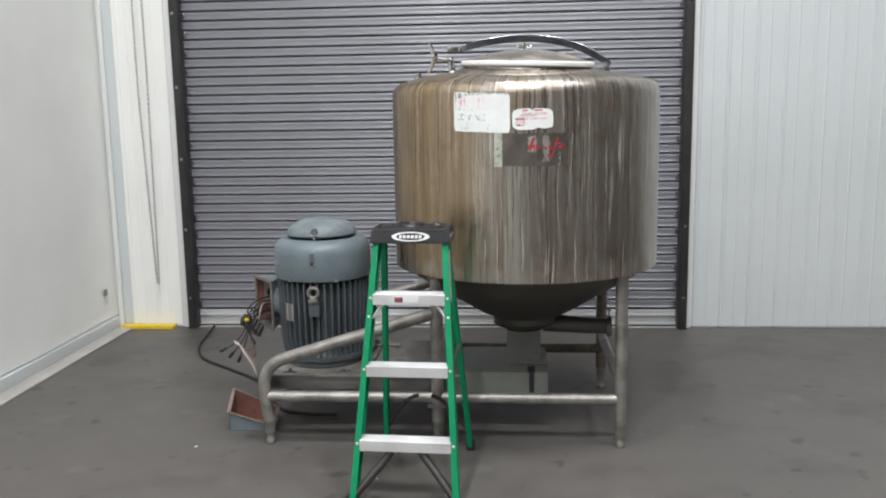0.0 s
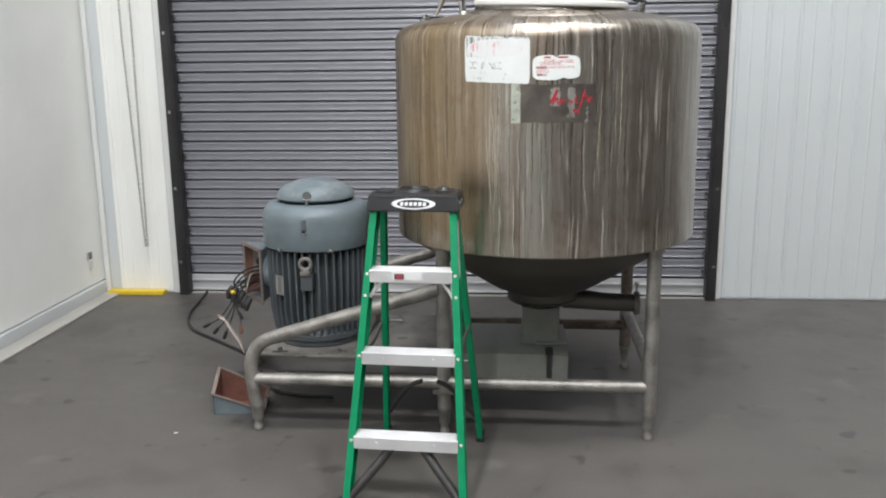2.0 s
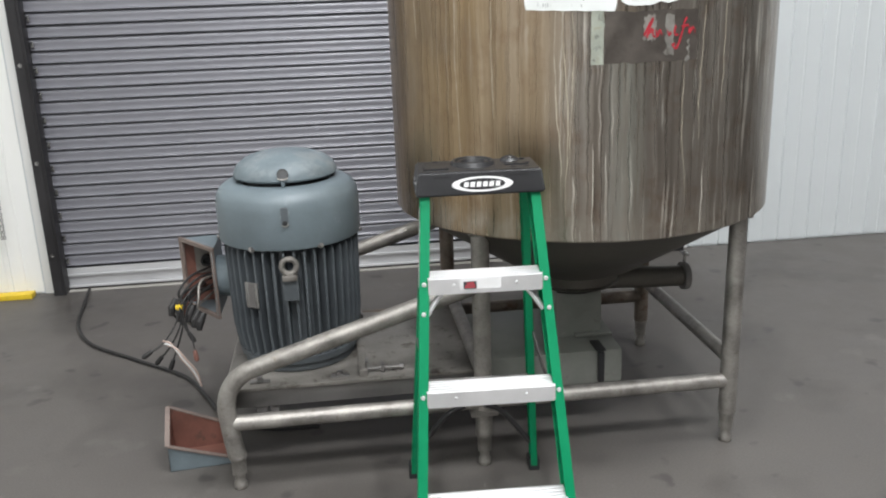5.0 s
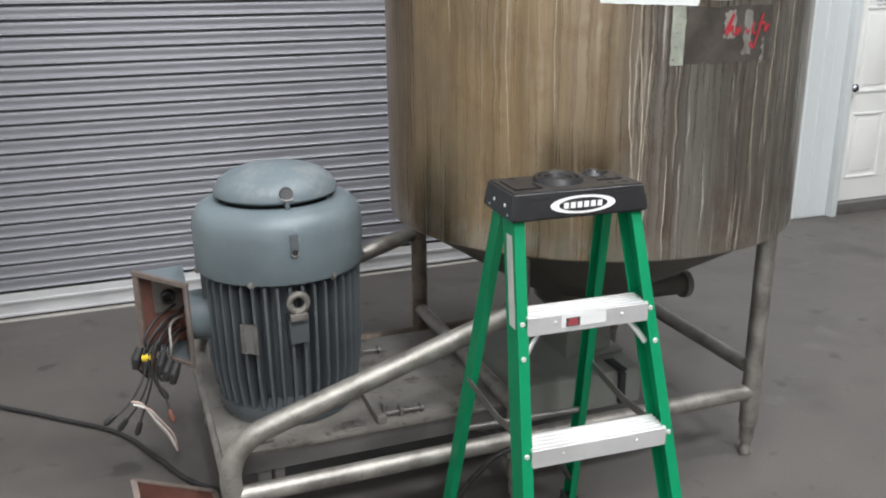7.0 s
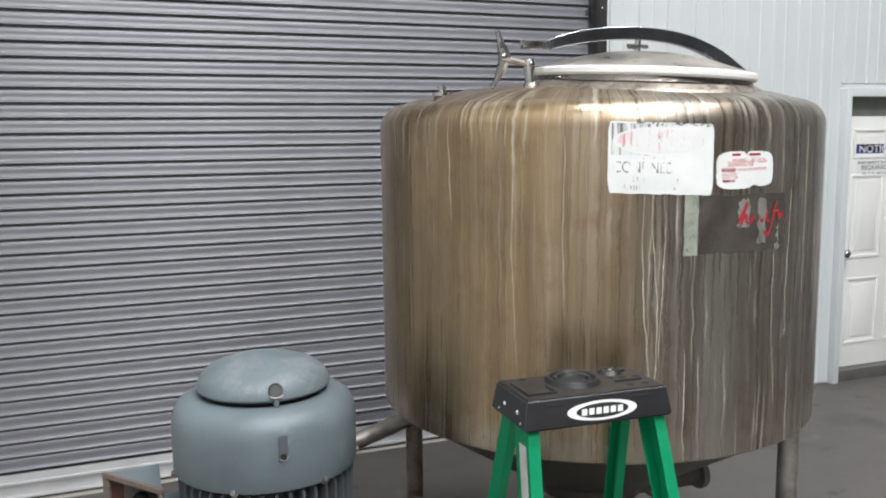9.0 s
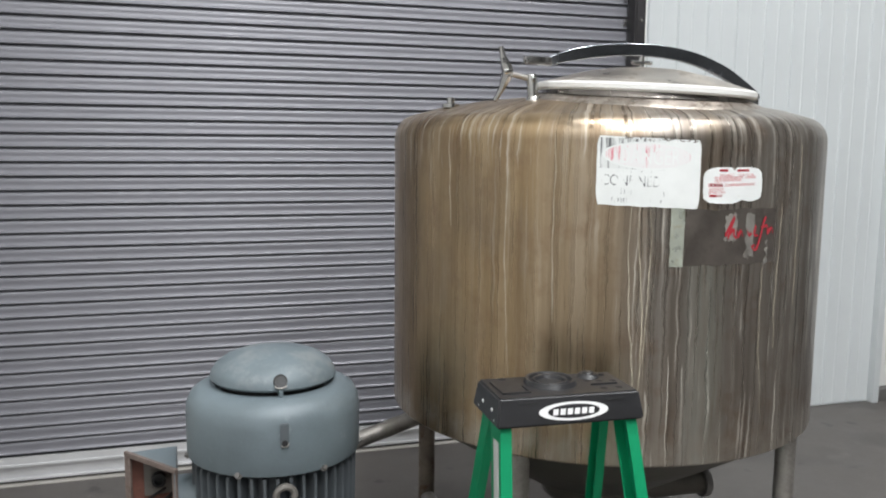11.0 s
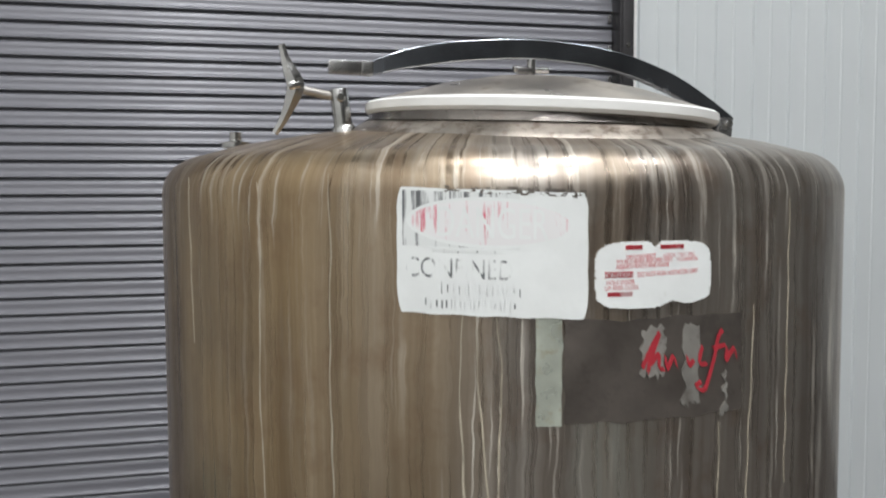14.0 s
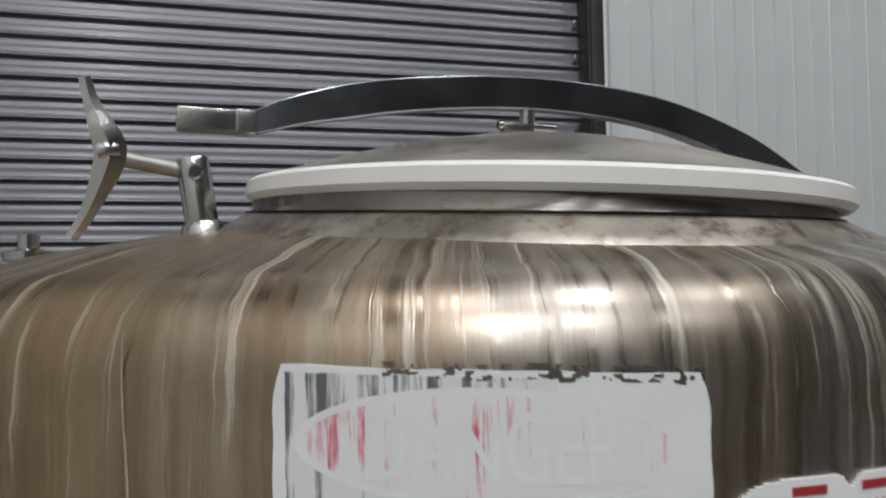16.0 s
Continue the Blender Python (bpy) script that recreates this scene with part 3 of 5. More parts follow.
for x in (MD_L + 0.13, MD_L + 0.51):
    for z0, z1 in ((0.25, 0.72), (0.86, 1.44), (1.55, 1.75)):
        pb = bmesh.new()
        for a, c, d, e in ((0, 0.30, 0, 0.018), (0, 0.30, z1 - z0 - 0.018, z1 - z0), (0, 0.018, 0.018, z1 - z0 - 0.018), (0.282, 0.30, 0.018, z1 - z0 - 0.018)):
            box(x + a, x + c, 0.022, 0.031, z0 + d, z0 + e, 0.003, bm=pb)
        box(x + 0.05, x + 0.25, 0.024, 0.031, z0 + 0.05, z1 - 0.05, 0.006, bm=pb)
        part("door_panel", pb, DOORWHITE, leaf)
part("door_knob", lathe([(0, 0), (0.032, 0), (0.032, 0.006), (0.012, 0.01), (0.012, 0.03), (0.026, 0.045), (0.028, 0.058), (0.018, 0.068), (0, 0.07)], 20, m=Matrix.Translation((MD_L + 0.075, 0.03, 0.90)) @ pose(0, 0, 0, 90)), ARCHSTEEL, leaf, "dark metal knob")
part("sill", box(MD_L + 0.018, MD_R - 0.018, -0.03, 0.2, 0.0, 0.08, 0.004), GREYSTRUT, md, "dark metal sill")

sign = thing("notice_sign", pose(MD_L + 0.15, NORTH + 0.026, 1.42), "white notice sign with a dark blue header on the door", "sign")
SW, SH = 0.36, 0.235
part("board", slab([(0, 0), (SW, 0), (SW, SH), (0, SH)], 0.004), WHITEPRINT, sign)
part("header", slab([(0.01, SH - 0.072), (SW - 0.01, SH - 0.072), (SW - 0.01, SH - 0.01), (0.01, SH - 0.01)], 0.002, m=pose(0, -0.002, 0)), BLUEINK, sign, "dark blue header band")
part("lettering", letters("NOTICE", 0.07, 0.30), WHITEPRINT, sign, "", pose(0.03, -0.003, SH - 0.066))
for i, (txt, w, h) in enumerate((("SAFETY GLASSES", 0.26, 0.030), ("AND SAFETY SHOES", 0.31, 0.030), ("REQUIRED", 0.24, 0.042), ("IN THIS AREA", 0.22, 0.030))):
    part("lettering", letters(txt, h, w), BLACKINK, sign, "", pose((SW - w) / 2, -0.002, SH - 0.108 - i * 0.038))

# Ceiling lamps.
for x, y, watts in LAMPS:
    lam = thing("high_bay_light", pose(x, y, TOP - 0.5), "white linear high-bay ceiling light, switched on", "ceiling light", "high-bay lights under the ceiling")
    part("housing", box(-0.16, 0.16, -0.62, 0.62, 0.0, 0.06, 0.01), GASKET, lam)
    part("diffuser", box(-0.14, 0.14, -0.6, 0.6, -0.012, -0.001), LAMPGLOW, lam)
    for yy in (-0.5, 0.5):
        part("hanger", tube([(0, yy, 0.06), (0, yy, 0.5)], 0.004, 6), STEEL, lam)
    ld = bpy.data.lights.new("lamp", "AREA")
    ld.shape, ld.size, ld.size_y, ld.energy, ld.color = "RECTANGLE", 0.28, 1.2, watts, (0.97, 0.985, 1.0)
    lo = new("lamp", ld)
    lo.matrix_basis = pose(x, y, TOP - 0.52)

# Hand chain of the door.
chain = thing("hand_chain", pose(-2.55, NORTH - 0.085, 0.37), "long loop of galvanised hand chain hanging beside the door", "chain")
lb = bmesh.new()
link = bmesh.new()
loop = [(0.006 * math.cos(a), 0, 0.011 * math.sin(a)) for a in [2 * math.pi * k / 10 for k in range(11)]]
tube(loop, 0.0022, 5, link, caps=False)
lm = bpy.data.meshes.new("link")
link.to_mesh(lm)
link.free()
for x0, x1 in ((0.030, -0.015), (0.045, 0.062)):
    for k in range(200):
        z = 0.01 + k * 0.0175
        t = min(1.0, z / 3.0)
        d = lm.copy()
        d.transform(pose(x0 + (x1 - x0) * min(1, t * 2.0), 0, z, 0, 0, 90 * (k % 2) + 20))
        lb.from_mesh(d)
        bpy.data.meshes.remove(d)
tagged(part("linkwork", lb, GREYSTRUT, chain, "galvanised links"), kind="stuff")
part("wall_bracket", box(-0.03, 0.11, -0.01, 0.08, 3.5, 3.56, 0.004), GUIDE, chain)

# ---- mixing tank on its pipe frame ----
TX, TY, TR = 0.355, 6.093, 0.693
tank = thing("mixing_tank", pose(TX, TY, 0), "large stained stainless steel mixing tank on a welded pipe frame", "tank")
T_LOW, T_HIGH = 0.893, 1.768


def wall_point(a, z, off=0.0):
    return Vector(((TR + off) * math.sin(a), -(TR + off) * math.cos(a), z))


prof = [(TR - 0.035, T_LOW + 0.012), (TR - 0.03, T_LOW), (TR - 0.006, T_LOW), (TR, T_LOW + 0.006), (TR, T_LOW + 0.20), (TR, 1.2), (TR, 1.5), (TR, T_HIGH)]
for k in range(1, 9):
    a = math.radians(k * 10.0)
    prof.append((TR - 0.075 + 0.075 * math.cos(a), T_HIGH + 0.075 * math.sin(a)))
shell = part("shell", lathe(prof, 160), TANK, tank, "brown-streaked brushed stainless shell with dried drips")
e_r, e_z = prof[-1]
part("top_head", lathe([(e_r + 0.001, e_z - 0.0005), (0.56, 1.862), (0.42, 1.887), (0.25, 1.904), (0, 1.912)], 120), TANK, tank, "gently domed stainless top")
part("bottom_cone", lathe([(TR - 0.034, T_LOW + 0.008), (0.60, 0.846), (0.42, 0.732), (0.24, 0.620), (0.172, 0.592), (0.166, 0.556), (0.172, 0.550), (0.158, 0.538), (0, 0.538)], 72), CONE, tank, "dull conical bottom, shade in its colour")
part("lifting_lug", lathe([(0, 0), (0.028, 0), (0.028, 0.01), (0.012, 0.014), (0.012, 0.03), (0, 0.032)], 20, m=Matrix.Translation((-0.55, -0.05, 1.862))), STEEL, tank)


def curved(u0, u1, z0, z1, off, wob=0.0, seed=0, corner=0.0, nu=28, nv=18, keep=None):
    """A thin sheet that lies on the tank's wall, with an uneven edge; u is the angle."""
    b = bmesh.new()
    grid = {}
    for j in range(nv + 1):
        for i in range(nu + 1):
            s, t = i / nu, j / nv
            ex = wob * noise.noise((t * 6 + seed, 3.1 * round(s), seed))
            ez = wob * noise.noise((s * 8 + seed, 7.7 * round(t), seed + 4)) * 1.1
            cut = corner * (max(0, 1 - min(t, 1 - t) / 0.16)) ** 2
            u = u0 + (u1 - u0) * s + (ex * (1 if s > 0.5 else -1) * abs(2 * s - 1) - cut * (2 * s - 1)) / TR
            z = z0 + (z1 - z0) * t + ez * abs(2 * t - 1)
            grid[i, j] = b.verts.new(wall_point(u, z, off))
    faces = []
    for j in range(nv):
        for i in range(nu):
            if keep is None or keep((i + 0.5) / nu, (j + 0.5) / nv):
                faces.append(b.faces.new((grid[i, j], grid[i + 1, j], grid[i + 1, j + 1], grid[i, j + 1])))
    ext = bmesh.ops.extrude_face_region(b, geom=faces)
    for v in ext["geom"]:
        if isinstance(v, bmesh.types.BMVert):
            k = (TR + off - 0.0025) / (TR + off)
            v.co.x *= k
            v.co.y *= k
    bmesh.ops.delete(b, geom=[v for v in b.verts if not v.link_faces], context="VERTS")
    return b


def wrapped(b, a0, z0, off, tilt=0.0):
    """Bends flat lettering onto the tank's wall."""
    for v in b.verts:
        v.co = wall_point(a0 + v.co.x / TR, z0 + v.co.z + v.co.x * tilt, off)
    return b


# Long thin dried runs that wander down the wall.
random.seed(23)
for a0, z0, z1, wide in ((-0.85, 1.79, 1.12, 0.0016), (-0.655, 1.80, 1.28, 0.0017), (-0.365, 1.60, 1.03, 0.0024), (-0.335, 1.60, 0.98, 0.0020), (-0.295, 1.60, 1.10, 0.0016), (-1.14, 1.80, 1.52, 0.0015), (0.30, 1.60, 1.20, 0.0018), (0.42, 1.76, 1.31, 0.0015), (0.20, 1.43, 1.02, 0.0018)):
    b = bmesh.new()
    rows, n = [], int((z0 - z1) / 0.012)
    ph = random.uniform(0, 50)
    for k in range(n + 1):
        z = z0 + (z1 - z0) * k / n
        a = a0 + 0.030 * (noise.noise((z * 3.0, ph, 0)) - noise.noise((z0 * 3.0, ph, 0))) + 0.006 * noise.noise((z * 17, ph, 4)) + 0.03 * (z0 - z)
        w = wide * (0.75 + 0.5 * noise.noise((z * 30, ph, 9))) * min(1.0, 0.35 + 3 * min(k, n - k) / n) / TR
        rows.append([b.verts.new(wall_point(a - w, z, 0.0003)), b.verts.new(wall_point(a, z, 0.0012)), b.verts.new(wall_point(a + w, z, 0.0003))])
    for lo, hi in zip(rows, rows[1:]):
        for i in (0, 1):
            b.faces.new((lo[i], lo[i + 1], hi[i + 1], hi[i]))
    part("dried_run", b, DRIP, shell)

# Confined-space sign, worn almost white; it hangs slightly askew.
def askew(b):
    for v in b.verts:
        v.co.z -= 0.038 * (math.atan2(v.co.x, -v.co.y) - SA0) * TR
    return b


SA0, SA1, SZ0, SZ1 = -0.499, -0.111, 1.603, 1.780
sheet = part("danger_sign", askew(curved(SA0, SA1, SZ0, SZ1, 0.0035, 0.0013, 2, 0.006)), SIGNWHITE, tank, "weathered white danger sign, print flaked away")
part("black_band", askew(curved(SA0 + 0.012, SA0 + 0.25, SZ0 + 0.095, SZ1 - 0.004, 0.00358, 0.001, 5)), SIGNBLACK, sheet, "streaked remains of black print")


def oval(rx, rz, cx, cz, off, n=48):
    b = bmesh.new()
    c = b.verts.new(wall_point(SA0 + cx / TR, SZ0 + cz, off))
    rings = []
    steps = [(i + 1) / 10 for i in range(10)]
    for k in steps:
        rings.append([b.verts.new(wall_point(SA0 + (cx + k * rx * math.cos(2 * math.pi * i / n)) / TR, SZ0 + cz + k * rz * math.sin(2 * math.pi * i / n), off)) for i in range(n)])
    for i in range(n):
        b.faces.new((c, rings[0][i], rings[0][(i + 1) % n]))
        for lo, hi in zip(rings, rings[1:]):
            b.faces.new((lo[i], hi[i], hi[(i + 1) % n], lo[(i + 1) % n]))
    return b


part("torn_edge", askew(curved(SA0 + 0.10, SA1 - 0.004, SZ1 - 0.006, SZ1 + 0.004, 0.00366, 0.002, 31, 0.0, 230, 14, lambda s, t: noise.noise((s * 22, t * 2.0, 3.3)) + 0.5 * noise.noise((s * 60, t * 4, 8.0)) > 0.16)), PEEL, sheet, "torn dark upper edge")
part("oval_rim", askew(oval(0.118, 0.036, 0.132, 0.131, 0.00366)), SIGNWHITE, sheet)
part("red_oval", askew(oval(0.112, 0.031, 0.132, 0.131, 0.00374)), SIGNRED, sheet, "faded red oval")
part("lettering", askew(wrapped(letters("DANGER", 0.062, 0.155), SA0 + 0.055 / TR, SZ0 + 0.110, 0.00395)), SIGNWHITE, sheet, "white worn capital letters")
part("lettering", askew(wrapped(letters("CONFINED", 0.040, 0.150), SA0 + 0.012 / TR, SZ0 + 0.052, 0.00358)), SIGNWORD, sheet, "worn black capital letters")
bars = bmesh.new()
random.seed(41)
for z, h, x0, x1, count in ((0.028, 0.019, 0.064, 0.180, 15), (0.007, 0.017, 0.042, 0.172, 19), (0.086, 0.007, 0.052, 0.150, 22)):
    for k in range(count):
        a = x0 + (x1 - x0) * (k + random.uniform(-0.25, 0.25)) / count
        w, lo, hi = random.uniform(0.0009, 0.0026), random.uniform(0, 0.35) * h, random.uniform(0.6, 1.0) * h
        put(bars, askew(wrapped(slab([(a, lo), (a + w, lo), (a + w, hi), (a, hi)], 0.0001), SA0, SZ0 + z, 0.00362)))
tagged(part("print_bar", bars, SIGNTEXT, sheet), kind="stuff")

# Instruction label with red print.
LA0, LA1, LZ0, LZ1 = -0.096, 0.170, 1.606, 1.701


def torn(s, t):
    p, q = 2 * s - 1, 2 * t - 1
    rag = 0.10 * noise.noise((s * 9, t * 9, 2.0)) + 0.05 * noise.noise((s * 25, t * 25, 5.0))
    bite = math.exp(-((s - 0.66) / 0.10) ** 2 - (t / 0.16) ** 2) * 0.9 + math.exp(-((s - 0.90) / 0.08) ** 2 - (t / 0.13) ** 2) * 0.5 + math.exp(-((s - 0.49) / 0.03) ** 2 - ((t - 1) / 0.10) ** 2)
    return abs(p) ** 5 + abs(q) ** 5 + bite < 0.98 + rag


lab = part("instruction_label", curved(LA0, LA1, LZ0, LZ1, 0.003, 0.0, 9, 0.0, 96, 60, torn), SIGNWHITE, tank, "torn white label with faded red print")
for txt, x, z, w, h in (("DISCONNECT", 0.045, 0.0705, 0.045, 0.0085), ("LOCK OUT ALL", 0.103, 0.0715, 0.052, 0.0085), ("TO BLENDER BEFORE ANY", 0.030, 0.0635, 0.088, 0.0085), ("MECHANICAL", 0.124, 0.0655, 0.036, 0.0085), ("ADJUSTMENTS ARE MADE", 0.030, 0.0565, 0.082, 0.0085), ("DO NOT RUN AGITATOR DRY", 0.062, 0.0450, 0.098, 0.0095), ("HOLE DOOR", 0.016, 0.0345, 0.042, 0.0085), ("UP AND CLOSE", 0.014, 0.0265, 0.050, 0.0085)):
    part("lettering", wrapped(letters(txt, h, w), LA0 + x / TR, LZ0 + z, 0.0037, 0.03), LABELRED, lab)
lbm = bmesh.new()
for a, c, z, h in ((0.044, 0.070, 0.084, 0.006), (0.098, 0.136, 0.084, 0.006), (0.014, 0.056, 0.0445, 0.0085), (0.018, 0.055, 0.018, 0.006)):
    put(lbm, wrapped(slab([(a, 0), (c, 0), (c, h), (a, h)], 0.0001), LA0, LZ0 + z, 0.0037))
tagged(part("print_bar", lbm, LABELRED, lab, "red print bars"), kind="stuff")
part("lettering", wrapped(letters("CAUTION", 0.0085, 0.038), LA0 + 0.016 / TR, LZ0 + 0.0457, 0.0039, 0.0), SIGNWHITE, lab, "pale letters on red")

# Remains of an old decal with a red script mark.
part("old_decal", curved(-0.158, 0.262, 1.443, 1.592, 0.0008, 0.006, 21, 0.0), PEEL, tank, "grey remains of a peeled decal")
# Pale tone partly stands in for a bright reflection on glossy steel.
part("pale_strip", curved(-0.216, -0.163, 1.441, 1.596, 0.0016, 0.003, 25, 0.0, 8, 18), PALESTRIP, tank, "pale greenish glossy strip beside the old decal, reflection partly painted in")
script = bmesh.new()
STROKES = (((0.000, 0.018), (0.012, 0.046), (0.020, 0.062), (0.013, 0.040), (0.006, 0.012)),
           ((0.010, 0.022), (0.020, 0.034), (0.020, 0.016), (0.026, 0.014)),
           ((0.028, 0.030), (0.030, 0.014), (0.038, 0.030), (0.042, 0.016)),
           ((0.056, 0.028), (0.058, 0.016), (0.064, 0.022)),
           ((0.076, 0.040), (0.072, 0.018), (0.082, 0.016)),
           ((0.104, 0.060), (0.098, 0.050), (0.092, 0.020), (0.080, -0.018), (0.068, -0.014), (0.074, -0.008)),
           ((0.092, 0.036), (0.108, 0.040)),
           ((0.112, 0.034), (0.110, 0.018), (0.122, 0.034), (0.126, 0.020)))
for st in STROKES:
    path = spline([(x * 1.3, 0, z * 1.08) for x, z in st], 6)
    for p, q in zip(path, path[1:]):
        d = (q - p).normalized()
        nrm = Vector((0.55, 0, -0.83)) * 0.0042
        quad = bmesh.new()
        quad.faces.new([quad.verts.new(v) for v in (p - nrm - d * 0.001, q - nrm + d * 0.001, q + nrm + d * 0.001, p + nrm - d * 0.001)])
        put(script, wrapped(quad, 0.008, 1.502, 0.0028 + 0.0001 * len(script.faces) % 0.0006))
part("script_mark", script, REDINK, tank, "faded red script mark")
for a, c, z0, z1 in ((0.0, 0.036, 1.515, 1.585), (0.068, 0.096, 1.47, 1.585), (0.140, 0.147, 1.45, 1.51)):
    part("decal_flake", curved(0.008 + a / TR, 0.008 + c / TR, z0 - 0.008, z1 - 0.008, 0.0019, 0.009, a * 90, 0.0, 10, 14), FLAKE, tank, "pale flaking decal scrap")

# Manway with its lid, set towards the front of the top.
lidm = Matrix.Translation((0.367 - TX, 5.850 - TY, 1.919)) @ pose(0, 0, 0, 2.2, 1.9) @ Matrix.Diagonal((0.982, 0.982, 1.0, 1.0))
HEAD = [(0.0, 1.912), (0.25, 1.904), (0.42, 1.887), (0.56, 1.862), (0.63, 1.846), (0.70, 1.80)]


def head_z(x, y):
    """Height of the domed top at a place round the tank's axis."""
    d = math.hypot(x, y)
    for (r0, z0), (r1, z1) in zip(HEAD, HEAD[1:]):
        if d <= r1:
            return z0 + (z1 - z0) * (d - r0) / (r1 - r0)
    return HEAD[-1][1]


def neck_rings(levels, seg=120):
    """Rings round the manway: each level is (radius, share of the way from the dome up to the lid, lift)."""
    b = bmesh.new()
    rows = []
    for rad, up, lift in levels:
        ring = []
        for k in range(seg):
            a = 2 * math.pi * k / seg
            p = lidm @ Vector((rad * math.cos(a) - 0.007, rad * math.sin(a), -0.012))
            low = head_z(p.x, p.y)
            ring.append(b.verts.new((p.x, p.y, low + (p.z - low) * up + lift)))
        rows.append(ring)
    for lo, hi in zip(rows, rows[1:]):
        for k in range(seg):
            b.faces.new((lo[k], lo[(k + 1) % seg], hi[(k + 1) % seg], hi[k]))
    return b


neck = part("manway_neck", neck_rings([(0.362, 0.0, -0.004), (0.355, 0.03, 0.0010), (0.347, 0.10, 0.002), (0.339, 0.22, 0.002), (0.333, 0.34, 0.0015), (0.329, 0.42, 0.001), (0.3265, 0.45, 0.0)]), NECK, tank, "brushed steel collar flaring into the domed top")
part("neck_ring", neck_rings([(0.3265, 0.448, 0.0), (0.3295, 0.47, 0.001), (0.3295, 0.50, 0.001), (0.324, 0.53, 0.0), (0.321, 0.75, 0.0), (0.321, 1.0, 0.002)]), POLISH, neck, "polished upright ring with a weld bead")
lid = part("lid", lathe([(0.322, -0.001), (0.326, 0.006), (0.318, 0.012), (0.27, 0.026), (0.20, 0.046), (0.11, 0.063), (0, 0.071)], 96), TANKTOP, tank, "shallow domed stainless lid", lidm)
part("gasket", lathe([(0.288, -0.014), (0.329, -0.014), (0.335, -0.008), (0.335, 0.005), (0.330, 0.009), (0.318, 0.0105), (0.300, 0.010), (0.288, -0.014)], 120), GASKET, lid, "thick white rubber gasket")
SEC = [(-0.46, -1), (0.46, -1), (0.54, -0.9), (0.54, 0.9), (0.46, 1), (-0.46, 1), (-0.54, 0.9), (-0.54, -0.9)]
arch_path = spline([(-0.330, 0, 0.066), (-0.27, 0, 0.086), (-0.16, 0, 0.108), (-0.01, 0, 0.120), (0.14, 0, 0.110), (0.265, 0, 0.076), (0.355, 0, 0.034), (0.412, 0, 0.002)], 7)
nar = len(arch_path)
arch_r = [0.0115 + 0.007 * min(1, i / (nar * 0.2)) - 0.006 * max(0, (i - nar * 0.7) / (nar * 0.3)) for i in range(nar)]
part("lid_arm", tube(arch_path, arch_r, section=SEC), ARCHSTEEL, lid, "arched smoky stainless arm across the lid")
fk = box(-0.408, -0.332, -0.016, -0.007, 0.054, 0.077, 0.0025)
box(-0.408, -0.332, 0.007, 0.016, 0.054, 0.077, 0.0025, bm=fk)
box(-0.350, -0.328, -0.0165, 0.0165, 0.053, 0.078, 0.0025, bm=fk)
part("arm_fork", fk, STEEL, lid, "forked clamp end")
hk = box(-0.050, -0.018, -0.010, 0.010, 0.074, 0.086, 0.003)
lathe([(0, 0), (0.009, 0), (0.009, 0.036), (0.007, 0.038), (0, 0.038)], 16, hk, Matrix.Translation((-0.02, 0, 0.066)))
lathe([(0.004, -0.036), (0.006, -0.035), (0.006, 0.035), (0.004, 0.036), (0, 0.036)], 12, hk, Matrix.Translation((-0.02, 0, 0.083)) @ pose(0, 0, 0, 0, 90))
part("lid_bolt", hk, STEEL, lid, "centre bolt under the arm")
hg = box(0.378, 0.408, -0.022, -0.012, -0.075, 0.012, 0.003)
box(0.378, 0.408, 0.012, 0.022, -0.075, 0.012, 0.003, bm=hg)
box(0.330, 0.380, -0.020, 0.020, -0.032, -0.018, 0.003, bm=hg)
lathe([(0, -0.028), (0.007, -0.028), (0.007, 0.028), (0, 0.028)], 12, hg, Matrix.Translation((0.398, 0, 0.0)) @ pose(0, 0, 0, 90))
part("hinge", hg, STEEL, lid, "steel hinge lugs")

# Swing bolt with its wing nut.
wing = part("clamp_post", lathe([(0, 0), (0.022, 0), (0.020, 0.008), (0.0165, 0.012), (0.0165, 0.072), (0.014, 0.076), (0, 0.076)], 24), STEEL, tank, "short steel clamp post", Matrix.Translation((-0.006 - TX, 5.84 - TY, 1.882)) @ pose(0, 0, 0, 4, -8))
part("pivot_screw", lathe([(0, 0), (0.008, 0), (0.008, 0.005), (0.006, 0.007), (0, 0.007)], 16, m=Matrix.Translation((0, -0.0155, 0.061)) @ pose(0, 0, 0, 90)), STEEL, wing)
part("swing_bolt", tube([(-0.012, 0, 0.064), (-0.085, 0, 0.089)], 0.008, 14), DULL, wing, "threaded swing bolt")
wg = bmesh.new()
WS = [(-0.55, -1), (0.55, -1), (0.9, 0), (0.55, 1), (-0.55, 1), (-0.9, 0)]
tube(spline([(-0.087, 0, 0.163), (-0.085, 0, 0.142), (-0.080, 0, 0.118), (-0.074, 0, 0.091), (-0.086, 0, 0.063), (-0.106, 0, 0.031), (-0.122, 0, 0.012)], 5), [0.0055 + 0.0095 * math.exp(-((k - 15) / 7.5) ** 2) for k in range(31)], bm=wg, section=WS)
lathe([(0.0, -0.008), (0.012, -0.008), (0.015, 0), (0.012, 0.012), (0, 0.012)], 16, wg, Matrix.Translation((-0.078, 0, 0.091)) @ pose(0, 0, 0, 0, 90))
part("wing_nut", wg, STEEL, wing, "cast wing nut, tilted")

# Pipe frame.
LR = 0.0315
FY, BY = 5.677 - TY, 6.617 - TY
XR, XL, XM = 0.826 - TX, -0.095 - TX, -0.994 - TX


